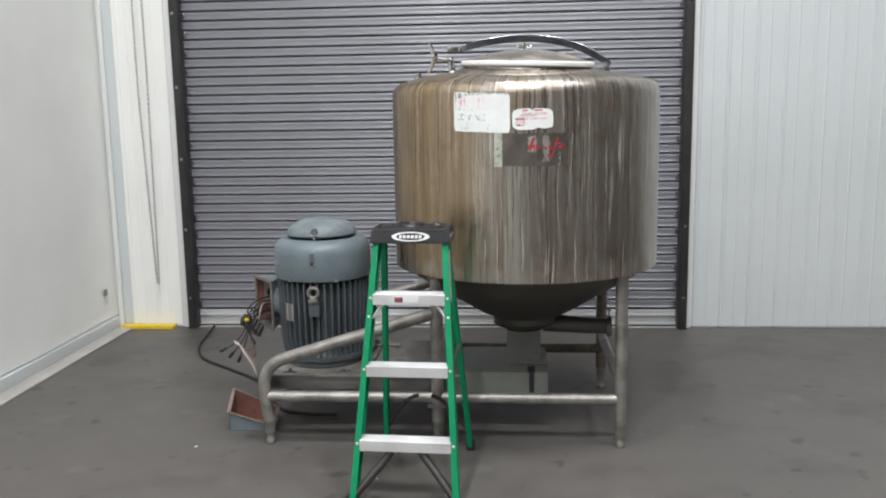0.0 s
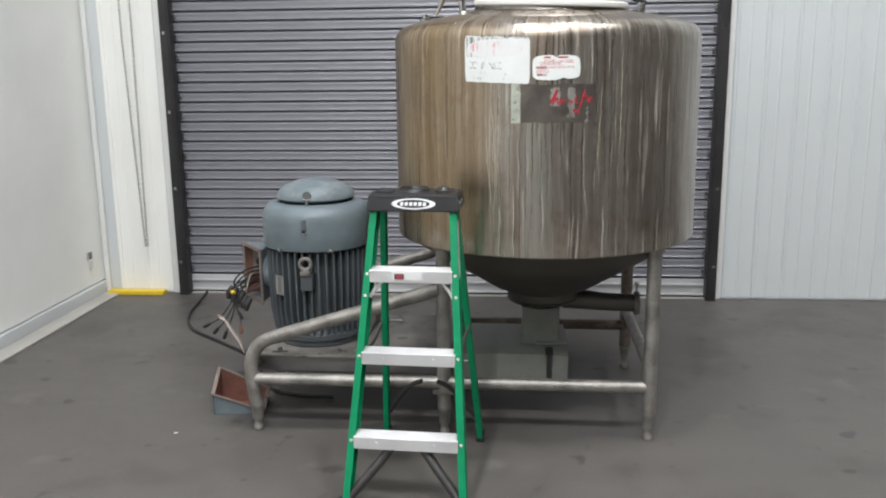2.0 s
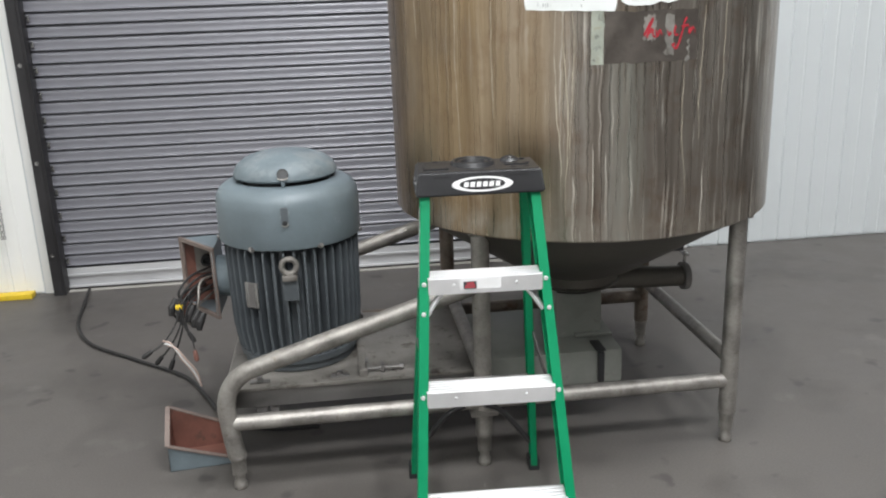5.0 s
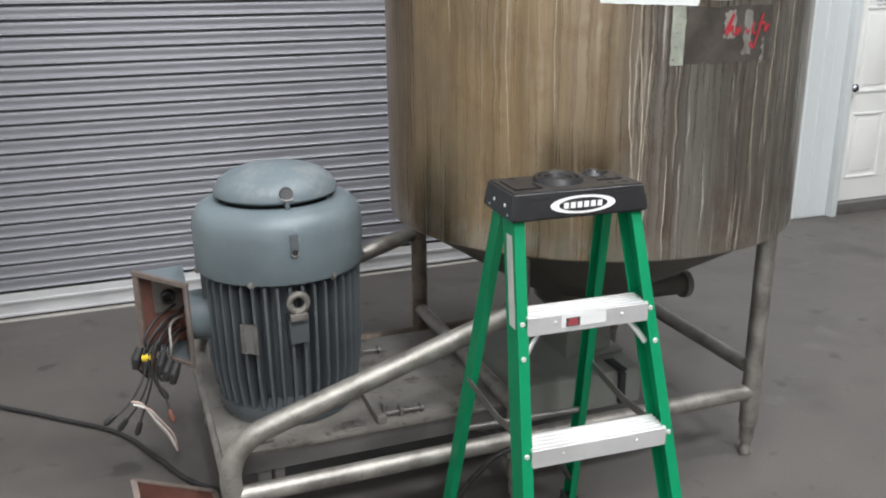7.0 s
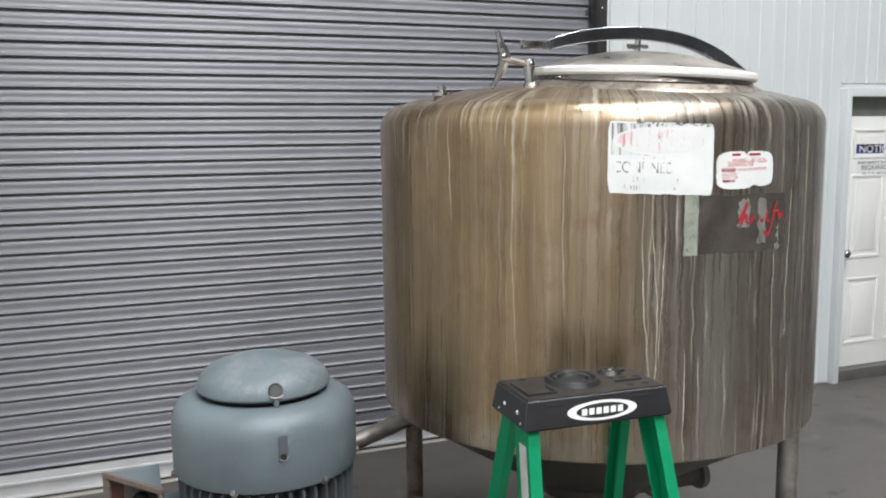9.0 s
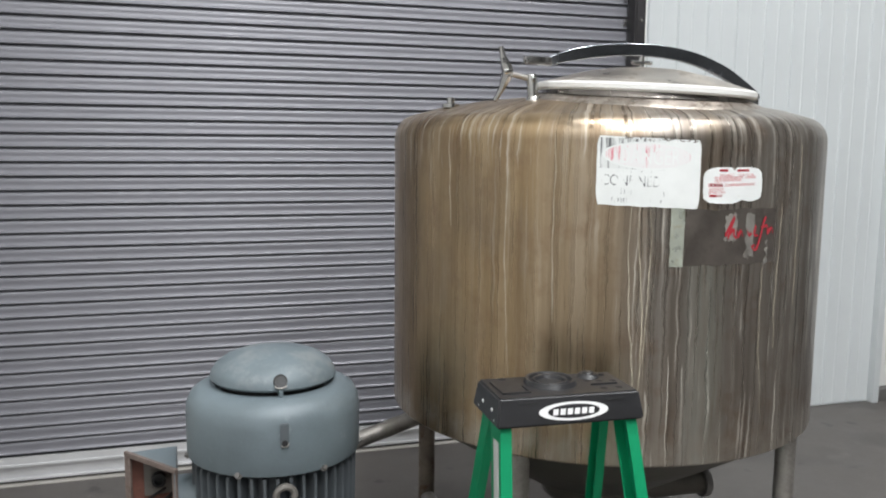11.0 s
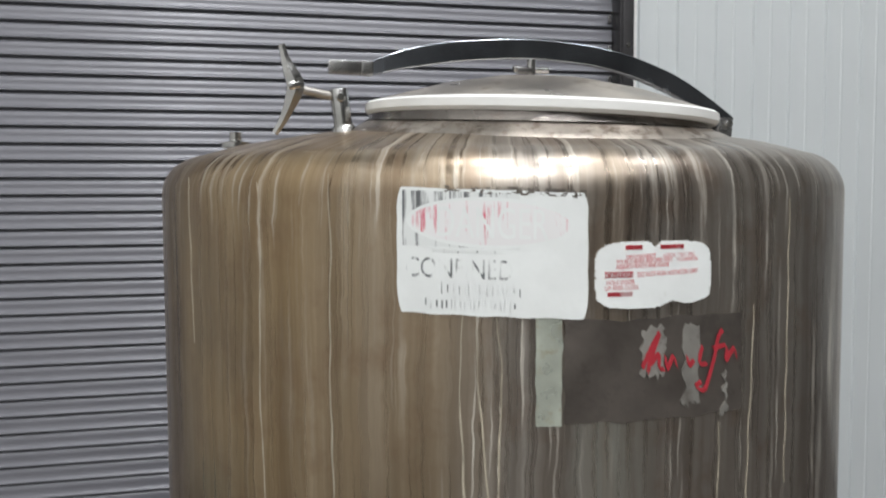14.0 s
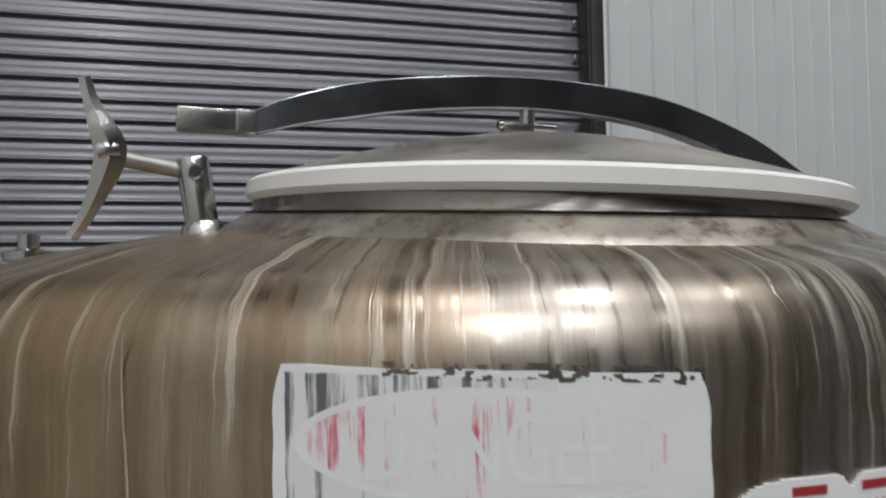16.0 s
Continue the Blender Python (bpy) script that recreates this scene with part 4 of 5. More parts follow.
def foot(parent, at):
    f = lathe([(0, 0), (0.020, 0), (0.024, 0.006), (0.023, 0.022), (0.018, 0.030), (0.018, 0.052), (0.025, 0.056), (0.0265, 0.118), (0.0318, 0.120), (0.0318, 0.129), (0.030, 0.131)], 20)
    part("foot", f, DULL, parent, "adjustable steel foot", Matrix.Translation(at))


for x, y, top in ((XR, FY, 0.93), (XR, BY, 0.93), (XL, FY, 0.93), (XL, BY, 0.93)):
    leg = part("leg", tube([(x, y, 0.125), (x, y, 0.14), (x, y, 0.5), (x, y, top)], LR, 24), RUSTPIPE if y == BY else DULL, tank, "rust-browned pipe leg" if y == BY else "dull stainless pipe leg")
    foot(leg, (x, y, 0))
for y in (FY, BY):
    p = [(XM + 0.02, y, 0.125), (XM + 0.012, y, 0.17), (XM, y, 0.30), (XM + 0.008, y, 0.355), (XM + 0.032, y, 0.402), (XM + 0.075, y, 0.438), (XM + 0.14, y, 0.462), (XM + 0.30, y, 0.512), (XL - 0.02, y, 0.690)]
    sl = part("bent_rail", tube(spline(p, 6), LR, 24), DULL, tank, "bent stainless pipe rising to the tank")
    foot(sl, (XM + 0.02, y, 0))
    part("lower_rail", tube([(XM + 0.01, y, 0.252), (XL, y, 0.252), (XR, y, 0.249)], LR * 0.9, 20), RUSTPIPE if y == BY else DULL, tank, "rust-browned pipe rail" if y == BY else "straight stainless pipe rail")
    br = slab([(-0.05, 0), (0.05, 0), (0.05, 0.02), (-0.05, 0.02)], 0.07, bevel=0.003)
    part("gusset", br, DULL, tank, "", Matrix.Translation((XL, y - 0.035, 0.205)))
for x, z in ((XR, 0.335), (XL, 0.36), (XM, 0.30)):
    part("cross_rail", tube([(x, FY, z), (x, BY, z)], LR * 0.85, 20), DULL, tank, "stainless cross pipe")
part("brace", tube([(XL, FY + 0.02, 0.22), (XL - 0.02, FY + 0.3, 0.16), (XL - 0.1, BY - 0.1, 0.20)], 0.015, 12), GREYSTRUT, tank)
for x, y, s in ((XR, FY, 1), (XL, FY, -1), (XR, BY, 1), (XL, BY, -1)):
    part("leg_pad", box(x - 0.04, x + 0.04, y - 0.03, y + 0.03, T_LOW - 0.022, T_LOW - 0.004, 0.004), DULL, tank)

# Outlet pipe at the cone's foot; its dark steel imitates shade.
out = part("outlet_pipe", tube([(0.10, 0, 0.545), (0.30, 0.0, 0.528), (0.448, 0.0, 0.522)], [0.05, 0.044, 0.042], 24), CONE, tank, "stainless outlet pipe, darkened for the shade under the tank")
part("clamp_ring", lathe([(0.036, -0.012), (0.056, -0.012), (0.058, 0), (0.056, 0.012), (0.036, 0.012), (0.030, 0.004), (0, 0.004)], 28, m=Matrix.Translation((0.455, 0, 0.522)) @ pose(0, 0, 0, 0, 90)), GREYSTRUT, out, "round clamp on the outlet")
cw = tube([(0.455, 0, 0.572), (0.455, 0, 0.627)], 0.006, 10)
box(0.445, 0.465, -0.022, 0.022, 0.609, 0.621, 0.003, bm=cw)
part("clamp_bolt", cw, STEEL, out)

# Drive under the cone.
part("drive_housing", box(-0.100, 0.082, -0.095, 0.10, 0.312, 0.537, 0.008), GREYBOX, tank, "grey-green drive housing under the cone")
part("housing_seam", tube([(-0.099 + 0.0181 * k, -0.0965, 0.527 - 0.012 * math.sin(math.pi * k / 10)) for k in range(11)], 0.003, 6), DARK, tank, "dark curved seam under the cone")
part("housing_bolt", bolt((-0.07, -0.096, 0.345), (0, -1, 0), 0.008, 0.008), GREYBOX, tank)
bg = box(-0.52, 0.118, -0.255, 0.24, 0.200, 0.338, 0.012)
part("belt_guard", bg, GREYBOX, tank, "dusty grey-green belt guard box")
part("guard_step", box(-0.03, 0.118, -0.12, 0.12, 0.339, 0.352, 0.004), GREYBOX, tank)
dl = box(0.018, 0.042, -0.275, -0.257, 0.215, 0.335, 0.004)
box(0.012, 0.048, -0.27, -0.17, 0.3385, 0.346, 0.003, bm=dl)
part("strap", dl, DARK, tank, "black hanging strap")

# Motor plate with its slide and bolts.
px0, px1, py0, py1 = -1.005 - TX, -0.09 - TX, 5.745 - TY, 6.42 - TY
plate = part("motor_plate", box(px0, px1, py0, py1, 0.333, 0.346, 0.003), PLATE, tank, "dusty steel motor plate")
part("channel", box(px0 + 0.02, px1, py0 + 0.02, py0 + 0.06, 0.262, 0.331, 0.003), GREYSTRUT, tank, "steel channel under the plate")
part("channel", box(px0 + 0.02, px1, py1 - 0.06, py1 - 0.02, 0.262, 0.331, 0.003), GREYSTRUT, tank)
part("upright", box(px0 + 0.10, px0 + 0.14, py0 + 0.03, py0 + 0.05, 0.20, 0.262, 0.002), GREYSTRUT, tank)
part("upright", box(px0 + 0.15, px0 + 0.18, py0 + 0.03, py0 + 0.05, 0.20, 0.262, 0.002), GREYSTRUT, tank)
for x, y in ((-0.885, 5.79), (-0.60, 5.785), (-0.885, 6.36), (-0.60, 6.36)):
    hb = box(-0.035, 0.035, -0.012, 0.012, 0, 0.006, 0.002)
    bolt((0, 0, 0.006), (0, 0, 1), 0.010, 0.016, hb)
    part("hold_down", hb, GREYSTRUT, plate, "", Matrix.Translation((x - TX, y - TY, 0.346)))
ab = tube([(0, 0, 0.012), (0.12, 0, 0.012)], 0.006, 10)
box(-0.006, 0.004, -0.02, 0.02, 0, 0.05, 0.002, bm=ab)
box(0.05, 0.062, -0.016, 0.016, 0, 0.03, 0.002, bm=ab)
bolt((0.12, 0, 0.012), (1, 0, 0), 0.011, 0.012, ab)
for y in (5.80, 6.28):
    part("adjusting_screw", ab.copy(), GREYSTRUT, plate, "long adjusting bolt", Matrix.Translation((-0.50 - TX, y - TY, 0.347)))
ab.free()
part("slide_bar", box(-0.53 - TX, -0.50 - TX, 5.76 - TY, 6.40 - TY, 0.3465, 0.372, 0.003), PLATE, plate)

# ---- electric motor ----
mot = thing("electric_motor", pose(-0.747, 6.062, 0.346), "large vertical grey electric motor with cooling fins, on a steel plate", "motor")
part("base_flange", lathe([(0, 0), (0.205, 0), (0.21, 0.006), (0.21, 0.03), (0.222, 0.036), (0.224, 0.06), (0.205, 0.066), (0.195, 0.09), (0, 0.09)], 64), FINPAINT, mot)
part("housing", lathe([(0.192, 0.06), (0.192, 0.11), (0.196, 0.12), (0.198, 0.47), (0.22, 0.487), (0, 0.487)], 64), FINPAINT, mot, "dark grey cast body")
fm = finish("fin", slab([(0.190, 0.062), (0.228, 0.066), (0.236, 0.12), (0.243, 0.17), (0.249, 0.455), (0.245, 0.468), (0.190, 0.474)], 0.009, m=pose(0, -0.0045, 0), bevel=0.002), FINPAINT)
NF = 42
for k in range(NF):
    a = 360 * k / NF
    if 266 < a < 274 or 174 < a < 196:
        continue
    piece("fin", fm, mot, pose(0, 0, 0, 0, 0, a))
part("fan_shroud", lathe([(0.235, 0.478), (0.256, 0.478), (0.259, 0.486), (0.260, 0.61), (0.256, 0.640), (0.243, 0.664), (0.220, 0.680), (0.190, 0.687), (0.175, 0.687), (0.172, 0.67), (0, 0.665)], 72), MOTOR, mot, "smooth blue-grey fan shroud")
part("dark_gap", lathe([(0.155, 0.665), (0.158, 0.709), (0, 0.709)], 48), DARK, mot)
part("drip_cap", lathe([(0.160, 0.704), (0.184, 0.701), (0.188, 0.707), (0.186, 0.719), (0.174, 0.741), (0.146, 0.763), (0.10, 0.780), (0.05, 0.789), (0, 0.791)], 64), CAPPAINT, mot, "domed blue-grey drip cap")
slot = slab([(-0.012, 0.563), (0.012, 0.563), (0.012, 0.632), (-0.012, 0.632)], 0.012, m=pose(0, -0.264, 0), bevel=0.002)
part("slot_plate", slot, FINPAINT, mot)
part("slot_hole", lathe([(0, 0), (0.009, 0), (0.009, 0.003), (0, 0.003)], 16, m=pose(0, -0.2645, 0.577) @ pose(0, 0, 0, 90)), DARK, mot, "dark lifting hole")
part("hole_lip", tube([(0.0105 * math.cos(a), -0.2655, 0.577 + 0.0105 * math.sin(a)) for a in [math.radians(-150 + 15 * k) for k in range(11)]], 0.0018, 6), CURB, mot, "pale worn lip")
part("cap_plug", lathe([(0, 0.003), (0.015, 0.003), (0.0175, 0.005), (0.0195, 0.0055), (0.021, -0.003)], 28, m=pose(0, -0.1795, 0.731) @ pose(0, 0, 0, 60)), PLUGGREY, mot, "dark dusty dished plug")
part("cap_tab", box(-0.006, 0.006, -0.194, -0.150, 0.688, 0.709, 0.002), MOTOR, mot)
part("plug_lip", tube([(0.018 * math.cos(a), -0.1905 + 0.004 * math.sin(a), 0.7235 + 0.009 * math.sin(a)) for a in [math.radians(200 + 14 * k) for k in range(11)]], 0.0022, 6), CURB, mot, "pale scuffed lip")
for a in (-84, -29, 26, 80, 135, 190, 240):
    b2 = bolt((0, 0, 0), (0, 0, 1), 0.008, 0.012)
    part("shroud_bolt", b2, GREYSTRUT, mot, "", pose(0, 0, 0, 0, 0, a) @ pose(0, -0.256, 0.483) @ pose(0, 0, 0, 70))
eb = lathe([(0.018, -0.006), (0.026, -0.009), (0.034, -0.006), (0.036, 0), (0.034, 0.006), (0.026, 0.009), (0.018, 0.006), (0.016, 0), (0.018, -0.006)], 28, m=pose(0, -0.262, 0.424) @ pose(0, 0, 0, 90, 12))
box(-0.026, 0.026, -0.278, -0.245, 0.372, 0.392, 0.004, bm=eb)
box(-0.012, 0.012, -0.272, -0.252, 0.385, 0.400, 0.003, bm=eb)
part("eye_bolt", eb, PLATE, mot, "steel lifting eye")
part("boss", box(-0.028, 0.028, -0.262, -0.19, 0.295, 0.372, 0.004), FINPAINT, mot)
npl = slab([(-0.028, 0), (0.028, 0), (0.028, 0.095), (-0.028, 0.095)], 0.003)
name_plate = part("name_plate", npl, STEEL, mot, "scratched metal rating plate", pose(0, 0, 0, 0, 0, -34) @ pose(0, -0.253, 0.262))
part("plate_field", slab([(-0.012, 0.004), (0.012, 0.004), (0.012, 0.091), (-0.012, 0.091)], 0.001, m=pose(0, -0.0012, 0)), GREYSTRUT, name_plate, "dark worn print field")

# Terminal box: open-fronted, rusty inside, on a neck at the motor's side.
jb = pose(-0.350, 0.085, 0.295, 0, 0, -22)
part("box_neck", tube([(-0.20, 0.075, 0.30), (-0.292, 0.085, 0.30)], [0.085, 0.078], 24), MOTOR, mot, "round conduit neck")
HH, TH = 0.135, 0.006
JA, JB, JC = (-0.445, 0.190), (-0.288, 0.212), (-0.292, -0.008)


def plan_slab(points, z0, z1, bm=None):
    """An upright prism over a plan in the motor's frame, moved into the box's own frame."""
    b = bmesh.new()
    f = b.faces.new([b.verts.new(jb.inverted() @ Vector((x, y, z0 + 0.295))) for x, y in points])
    ext = bmesh.ops.extrude_face_region(b, geom=[f])
    bmesh.ops.translate(b, vec=(0, 0, z1 - z0), verts=[v for v in ext["geom"] if isinstance(v, bmesh.types.BMVert)])
    bmesh.ops.bevel(b, geom=b.edges[:], offset=0.0012, segments=1, affect="EDGES")
    return put(bm, b) if bm else b


def strip(p, q, inset, th, z0, z1, bm=None):
    """A wall of thickness th along p to q, set in by inset to the side of the box's middle."""
    p, q, mid = Vector(p), Vector(q), Vector((-0.335, 0.125))
    n = Vector((-(q - p).y, (q - p).x)).normalized()
    if n.dot(mid - p) < 0:
        n = -n
    return plan_slab([p + n * inset, q + n * inset, q + n * (inset + th), p + n * (inset + th)], z0, z1, bm)


tb = plan_slab([JA, JB, JC], HH - TH, HH)
plan_slab([JA, JB, JC], -HH, -HH + TH, tb)
strip(JA, JB, 0, TH, -HH + TH, HH - TH, tb)
strip(JB, JC, 0, TH, -HH + TH, HH - TH, tb)
term = part("terminal_box", tb, MOTOR, mot, "open grey terminal box without its cover", jb)
lin = strip((-0.430, 0.192), (-0.296, 0.211), TH + 0.0005, 0.003, -HH + TH + 0.001, HH - TH - 0.001)
strip((-0.2885, 0.198), (-0.292, 0.012), TH + 0.0005, 0.003, -HH + TH + 0.001, HH - TH - 0.001, lin)
part("lining", lin, RUST, term, "red-brown primer inside the box")
for z in (HH - 0.010, -HH - 0.006):
    part("rim", strip(JA, JC, -0.004, 0.012, z, z + 0.016), RIM, term, "rust-edged rim")
part("rim_cheek", strip(JA, (JA[0] + 0.016, JA[1] - 0.020), -0.003, 0.010, -HH + 0.011, HH - 0.011), RIM, term, "rusty upright edge")
part("rim_cheek", strip((JC[0] - 0.010, JC[1] + 0.013), JC, -0.003, 0.010, -HH + 0.011, HH - 0.011), RIM, term, "rusty upright edge")
part("gland_plate", strip((-0.392, 0.1975), (-0.302, 0.210), 0.012, 0.006, -0.01, 0.10), PLATE, term)
part("gland", lathe([(0, 0), (0.022, 0), (0.022, 0.03), (0.014, 0.032), (0.012, 0.012), (0, 0.012)], 18, m=jb.inverted() @ Matrix.Translation((-0.345, 0.186, 0.295 + 0.045)) @ pose(0, 0, 0, 90)), DARK, term)
random.seed(5)
WIRES = (((-0.05, 0.0, -0.02), (-0.10, -0.12, -0.06), (-0.10, -0.15, -0.16), (-0.16, -0.20, -0.26), (-0.23, -0.24, -0.30)),
         ((-0.02, 0.0, -0.03), (-0.07, -0.13, -0.07), (-0.08, -0.15, -0.18), (-0.13, -0.18, -0.28), (-0.20, -0.20, -0.35)),
         ((0.0, 0.0, -0.04), (-0.05, -0.13, -0.08), (-0.07, -0.15, -0.2), (-0.11, -0.16, -0.30), (-0.14, -0.18, -0.38)),
         ((0.03, 0.0, -0.03), (-0.02, -0.13, -0.08), (-0.04, -0.15, -0.18), (0.0, -0.16, -0.26), (0.03, -0.18, -0.32)),
         ((0.02, 0.02, 0.0), (-0.03, -0.11, -0.03), (-0.06, -0.14, -0.10), (-0.05, -0.15, -0.2), (-0.02, -0.15, -0.24)))
for i, w in enumerate(WIRES):
    wire = part("wire", tube(spline([(p[0] * 0.60 + 0.02, p[1], p[2] * 0.74) for p in w], 7), 0.0034, 8), RUBBER, term, "black motor lead")
    e, e0 = Vector(w[-1]), Vector(w[-2])
    e.z, e0.z, e.x, e0.x = e.z * 0.74, e0.z * 0.74, e.x * 0.60 + 0.02, e0.x * 0.60 + 0.02
    d = (e - e0).normalized()
    part("wire_cap", tube([e - d * 0.012, e + d * 0.02, e + d * 0.030], [0.008, 0.010, 0.004], 10), RUST if i == 3 else RUBBER, wire, "red taped end" if i == 3 else "")
for i, (dx, dz) in enumerate(((0.0, 0.0), (0.012, -0.006), (-0.006, 0.010))):
    w = spline([(-0.050 + dx, -0.234, -0.18 + dz), (-0.015 + dx, -0.235, -0.19 + dz), (0.012 + dx, -0.225, -0.24), (0.035 + dx, -0.20, -0.30), (0.044, -0.175, -0.37)], 7)
    part("bare_wire", tube(w, 0.0032, 8), COPPERW if i else WHITEPRINT, term, "pale stripped lead")
for i in range(9):
    x0, z0 = random.uniform(-0.02, 0.05), random.uniform(-0.10, 0.0)
    w = spline([(x0, 0.06, z0 + 0.03), (x0 - 0.02, -0.06, z0 + random.uniform(0, 0.05)), (x0 - random.uniform(0.0, 0.06), -0.12, z0 - 0.02), (x0 - 0.03, -0.10, z0 - 0.08)], 6)
    part("wire", tube(w, 0.0045, 8), (RUBBER, RUBBER, PLATE, RUST)[i % 4], term)
part("yellow_tag", tube([(-0.045, -0.135, -0.075), (-0.02, -0.135, -0.07)], 0.011, 12), YELLOW, term, "yellow wire connector")
for i in range(5):
    x0, z0 = (-0.06, -0.03, 0.01, 0.03, 0.05)[i], (-0.08, -0.09, -0.10, -0.12, -0.13)[i]
    part("wire_cap", tube([(x0, -0.11, z0 + 0.03), (x0 - 0.008, -0.13, z0), (x0 - 0.012, -0.135, z0 - 0.03)], [0.012, 0.017, 0.010], 10), RUBBER, term, "taped wire joint")

# ---- cover of the terminal box, lying on the floor ----
cov = thing("box_cover", pose(-1.135, 5.915, 0.0, 0, 0, 6), "grey box cover, red-brown inside, lying open on the floor", "box cover")


CH = {(0, 0): 0.105, (0, 1): 0.188, (1, 0): 0.020, (1, 1): 0.075}


def cover_walls(t, inset, drop, z0):
    """Floor and four walls whose tops slope down to one corner."""
    xs, ys = (-0.118 + inset, 0.122 - inset), (-0.075 + inset, 0.085 - inset)
    b = bmesh.new()
    box(xs[0], xs[1], ys[0], ys[1], z0, z0 + t, bm=b)
    for (i, j), (k, m2) in (((0, 0), (1, 0)), ((1, 0), (1, 1)), ((1, 1), (0, 1)), ((0, 1), (0, 0))):
        p, q = Vector((xs[i], ys[j], 0)), Vector((xs[k], ys[m2], 0))
        nrm = Vector((0, 0, 1)).cross((q - p).normalized()) * t
        w = bmesh.new()
        vs = [w.verts.new((v.x, v.y, z)) for v, z in ((p, z0), (q, z0), (q, CH[k, m2] - drop), (p, CH[i, j] - drop), (p + nrm, z0), (q + nrm, z0), (q + nrm, CH[k, m2] - drop), (p + nrm, CH[i, j] - drop))]
        for f in ((0, 1, 2, 3), (7, 6, 5, 4), (0, 4, 5, 1), (1, 5, 6, 2), (2, 6, 7, 3), (3, 7, 4, 0)):
            w.faces.new([vs[n] for n in f])
        put(b, w)
    return b


part("body", cover_walls(0.004, 0.0, 0.0, 0.0), MOTOR, cov)
part("lining", cover_walls(0.002, 0.0045, 0.004, 0.0045), RUST, cov, "red-brown primer inside")
corner = {k: Vector((-0.118 + 0.240 * k[0], -0.075 + 0.160 * k[1], h)) for k, h in CH.items()}
for a, c in (((0, 0), (1, 0)), ((1, 0), (1, 1)), ((1, 1), (0, 1)), ((0, 1), (0, 0))):
    part("rim", tube([corner[a], corner[c]], 1.0, section=[(-0.009, -0.002), (0.009, -0.002), (0.009, 0.003), (-0.009, 0.003)]), RIM, cov, "rubbed brown flange")

# ---- supply cable ----
cable = thing("power_cable", pose(0, 0, 0), "black rubber power cable lying across the floor to the motor", "cable")
pts = [(-2.10, 8.075, 0.012), (-2.06, 7.80, 0.012), (-2.00, 7.45, 0.012), (-1.86, 7.16, 0.012), (-1.58, 6.90, 0.012), (-1.32, 6.66, 0.012), (-1.19, 6.42, 0.012), (-1.10, 6.23, 0.012), (-1.00, 6.12, 0.012), (-0.86, 6.07, 0.012), (-0.70, 6.06, 0.012)]
part("sheath", tube(spline(pts, 8), 0.009, 12), RUBBER, cable)

# ---- step ladder ----
lad = thing("step_ladder", pose(-0.161, 5.286, 0, 0, 0, -3.0) @ Matrix.Diagonal((0.965, 1.0, 0.986, 1.0)), "green fibreglass step ladder with aluminium steps and black cap", "ladder")


def channel(p0, p1, wide, deep, side, t=0.004):
    """A channel rail from p0 to p1: its back faces outwards on the given side."""
    p0, p1 = Vector(p0), Vector(p1)
    d = (p1 - p0).normalized()
    ax = Vector((1, 0, 0))
    ax = (ax - d * ax.dot(d)).normalized()
    ay = d.cross(ax).normalized()
    if ay.y < 0:
        ay = -ay
    out = [(0, 0), (wide, 0), (wide, t), (t, t), (t, deep - t), (wide, deep - t), (wide, deep), (0, deep)]
    b = bmesh.new()
    lo = [b.verts.new(p0 - ax * side * u * -1 * -1 + ay * v) for u, v in out]
    hi = [b.verts.new(p1 - ax * side * u * -1 * -1 + ay * v) for u, v in out]
    n = len(out)
    for k in range(n):
        b.faces.new((lo[k], lo[(k + 1) % n], hi[(k + 1) % n], hi[k]))
    b.faces.new(lo)
    b.faces.new(hi[::-1])
    return b


def front_at(z):
    return -0.073 - (1.14 - z) * 0.290


def half_at(z):
    return 0.148 + (1.14 - z) * 0.066


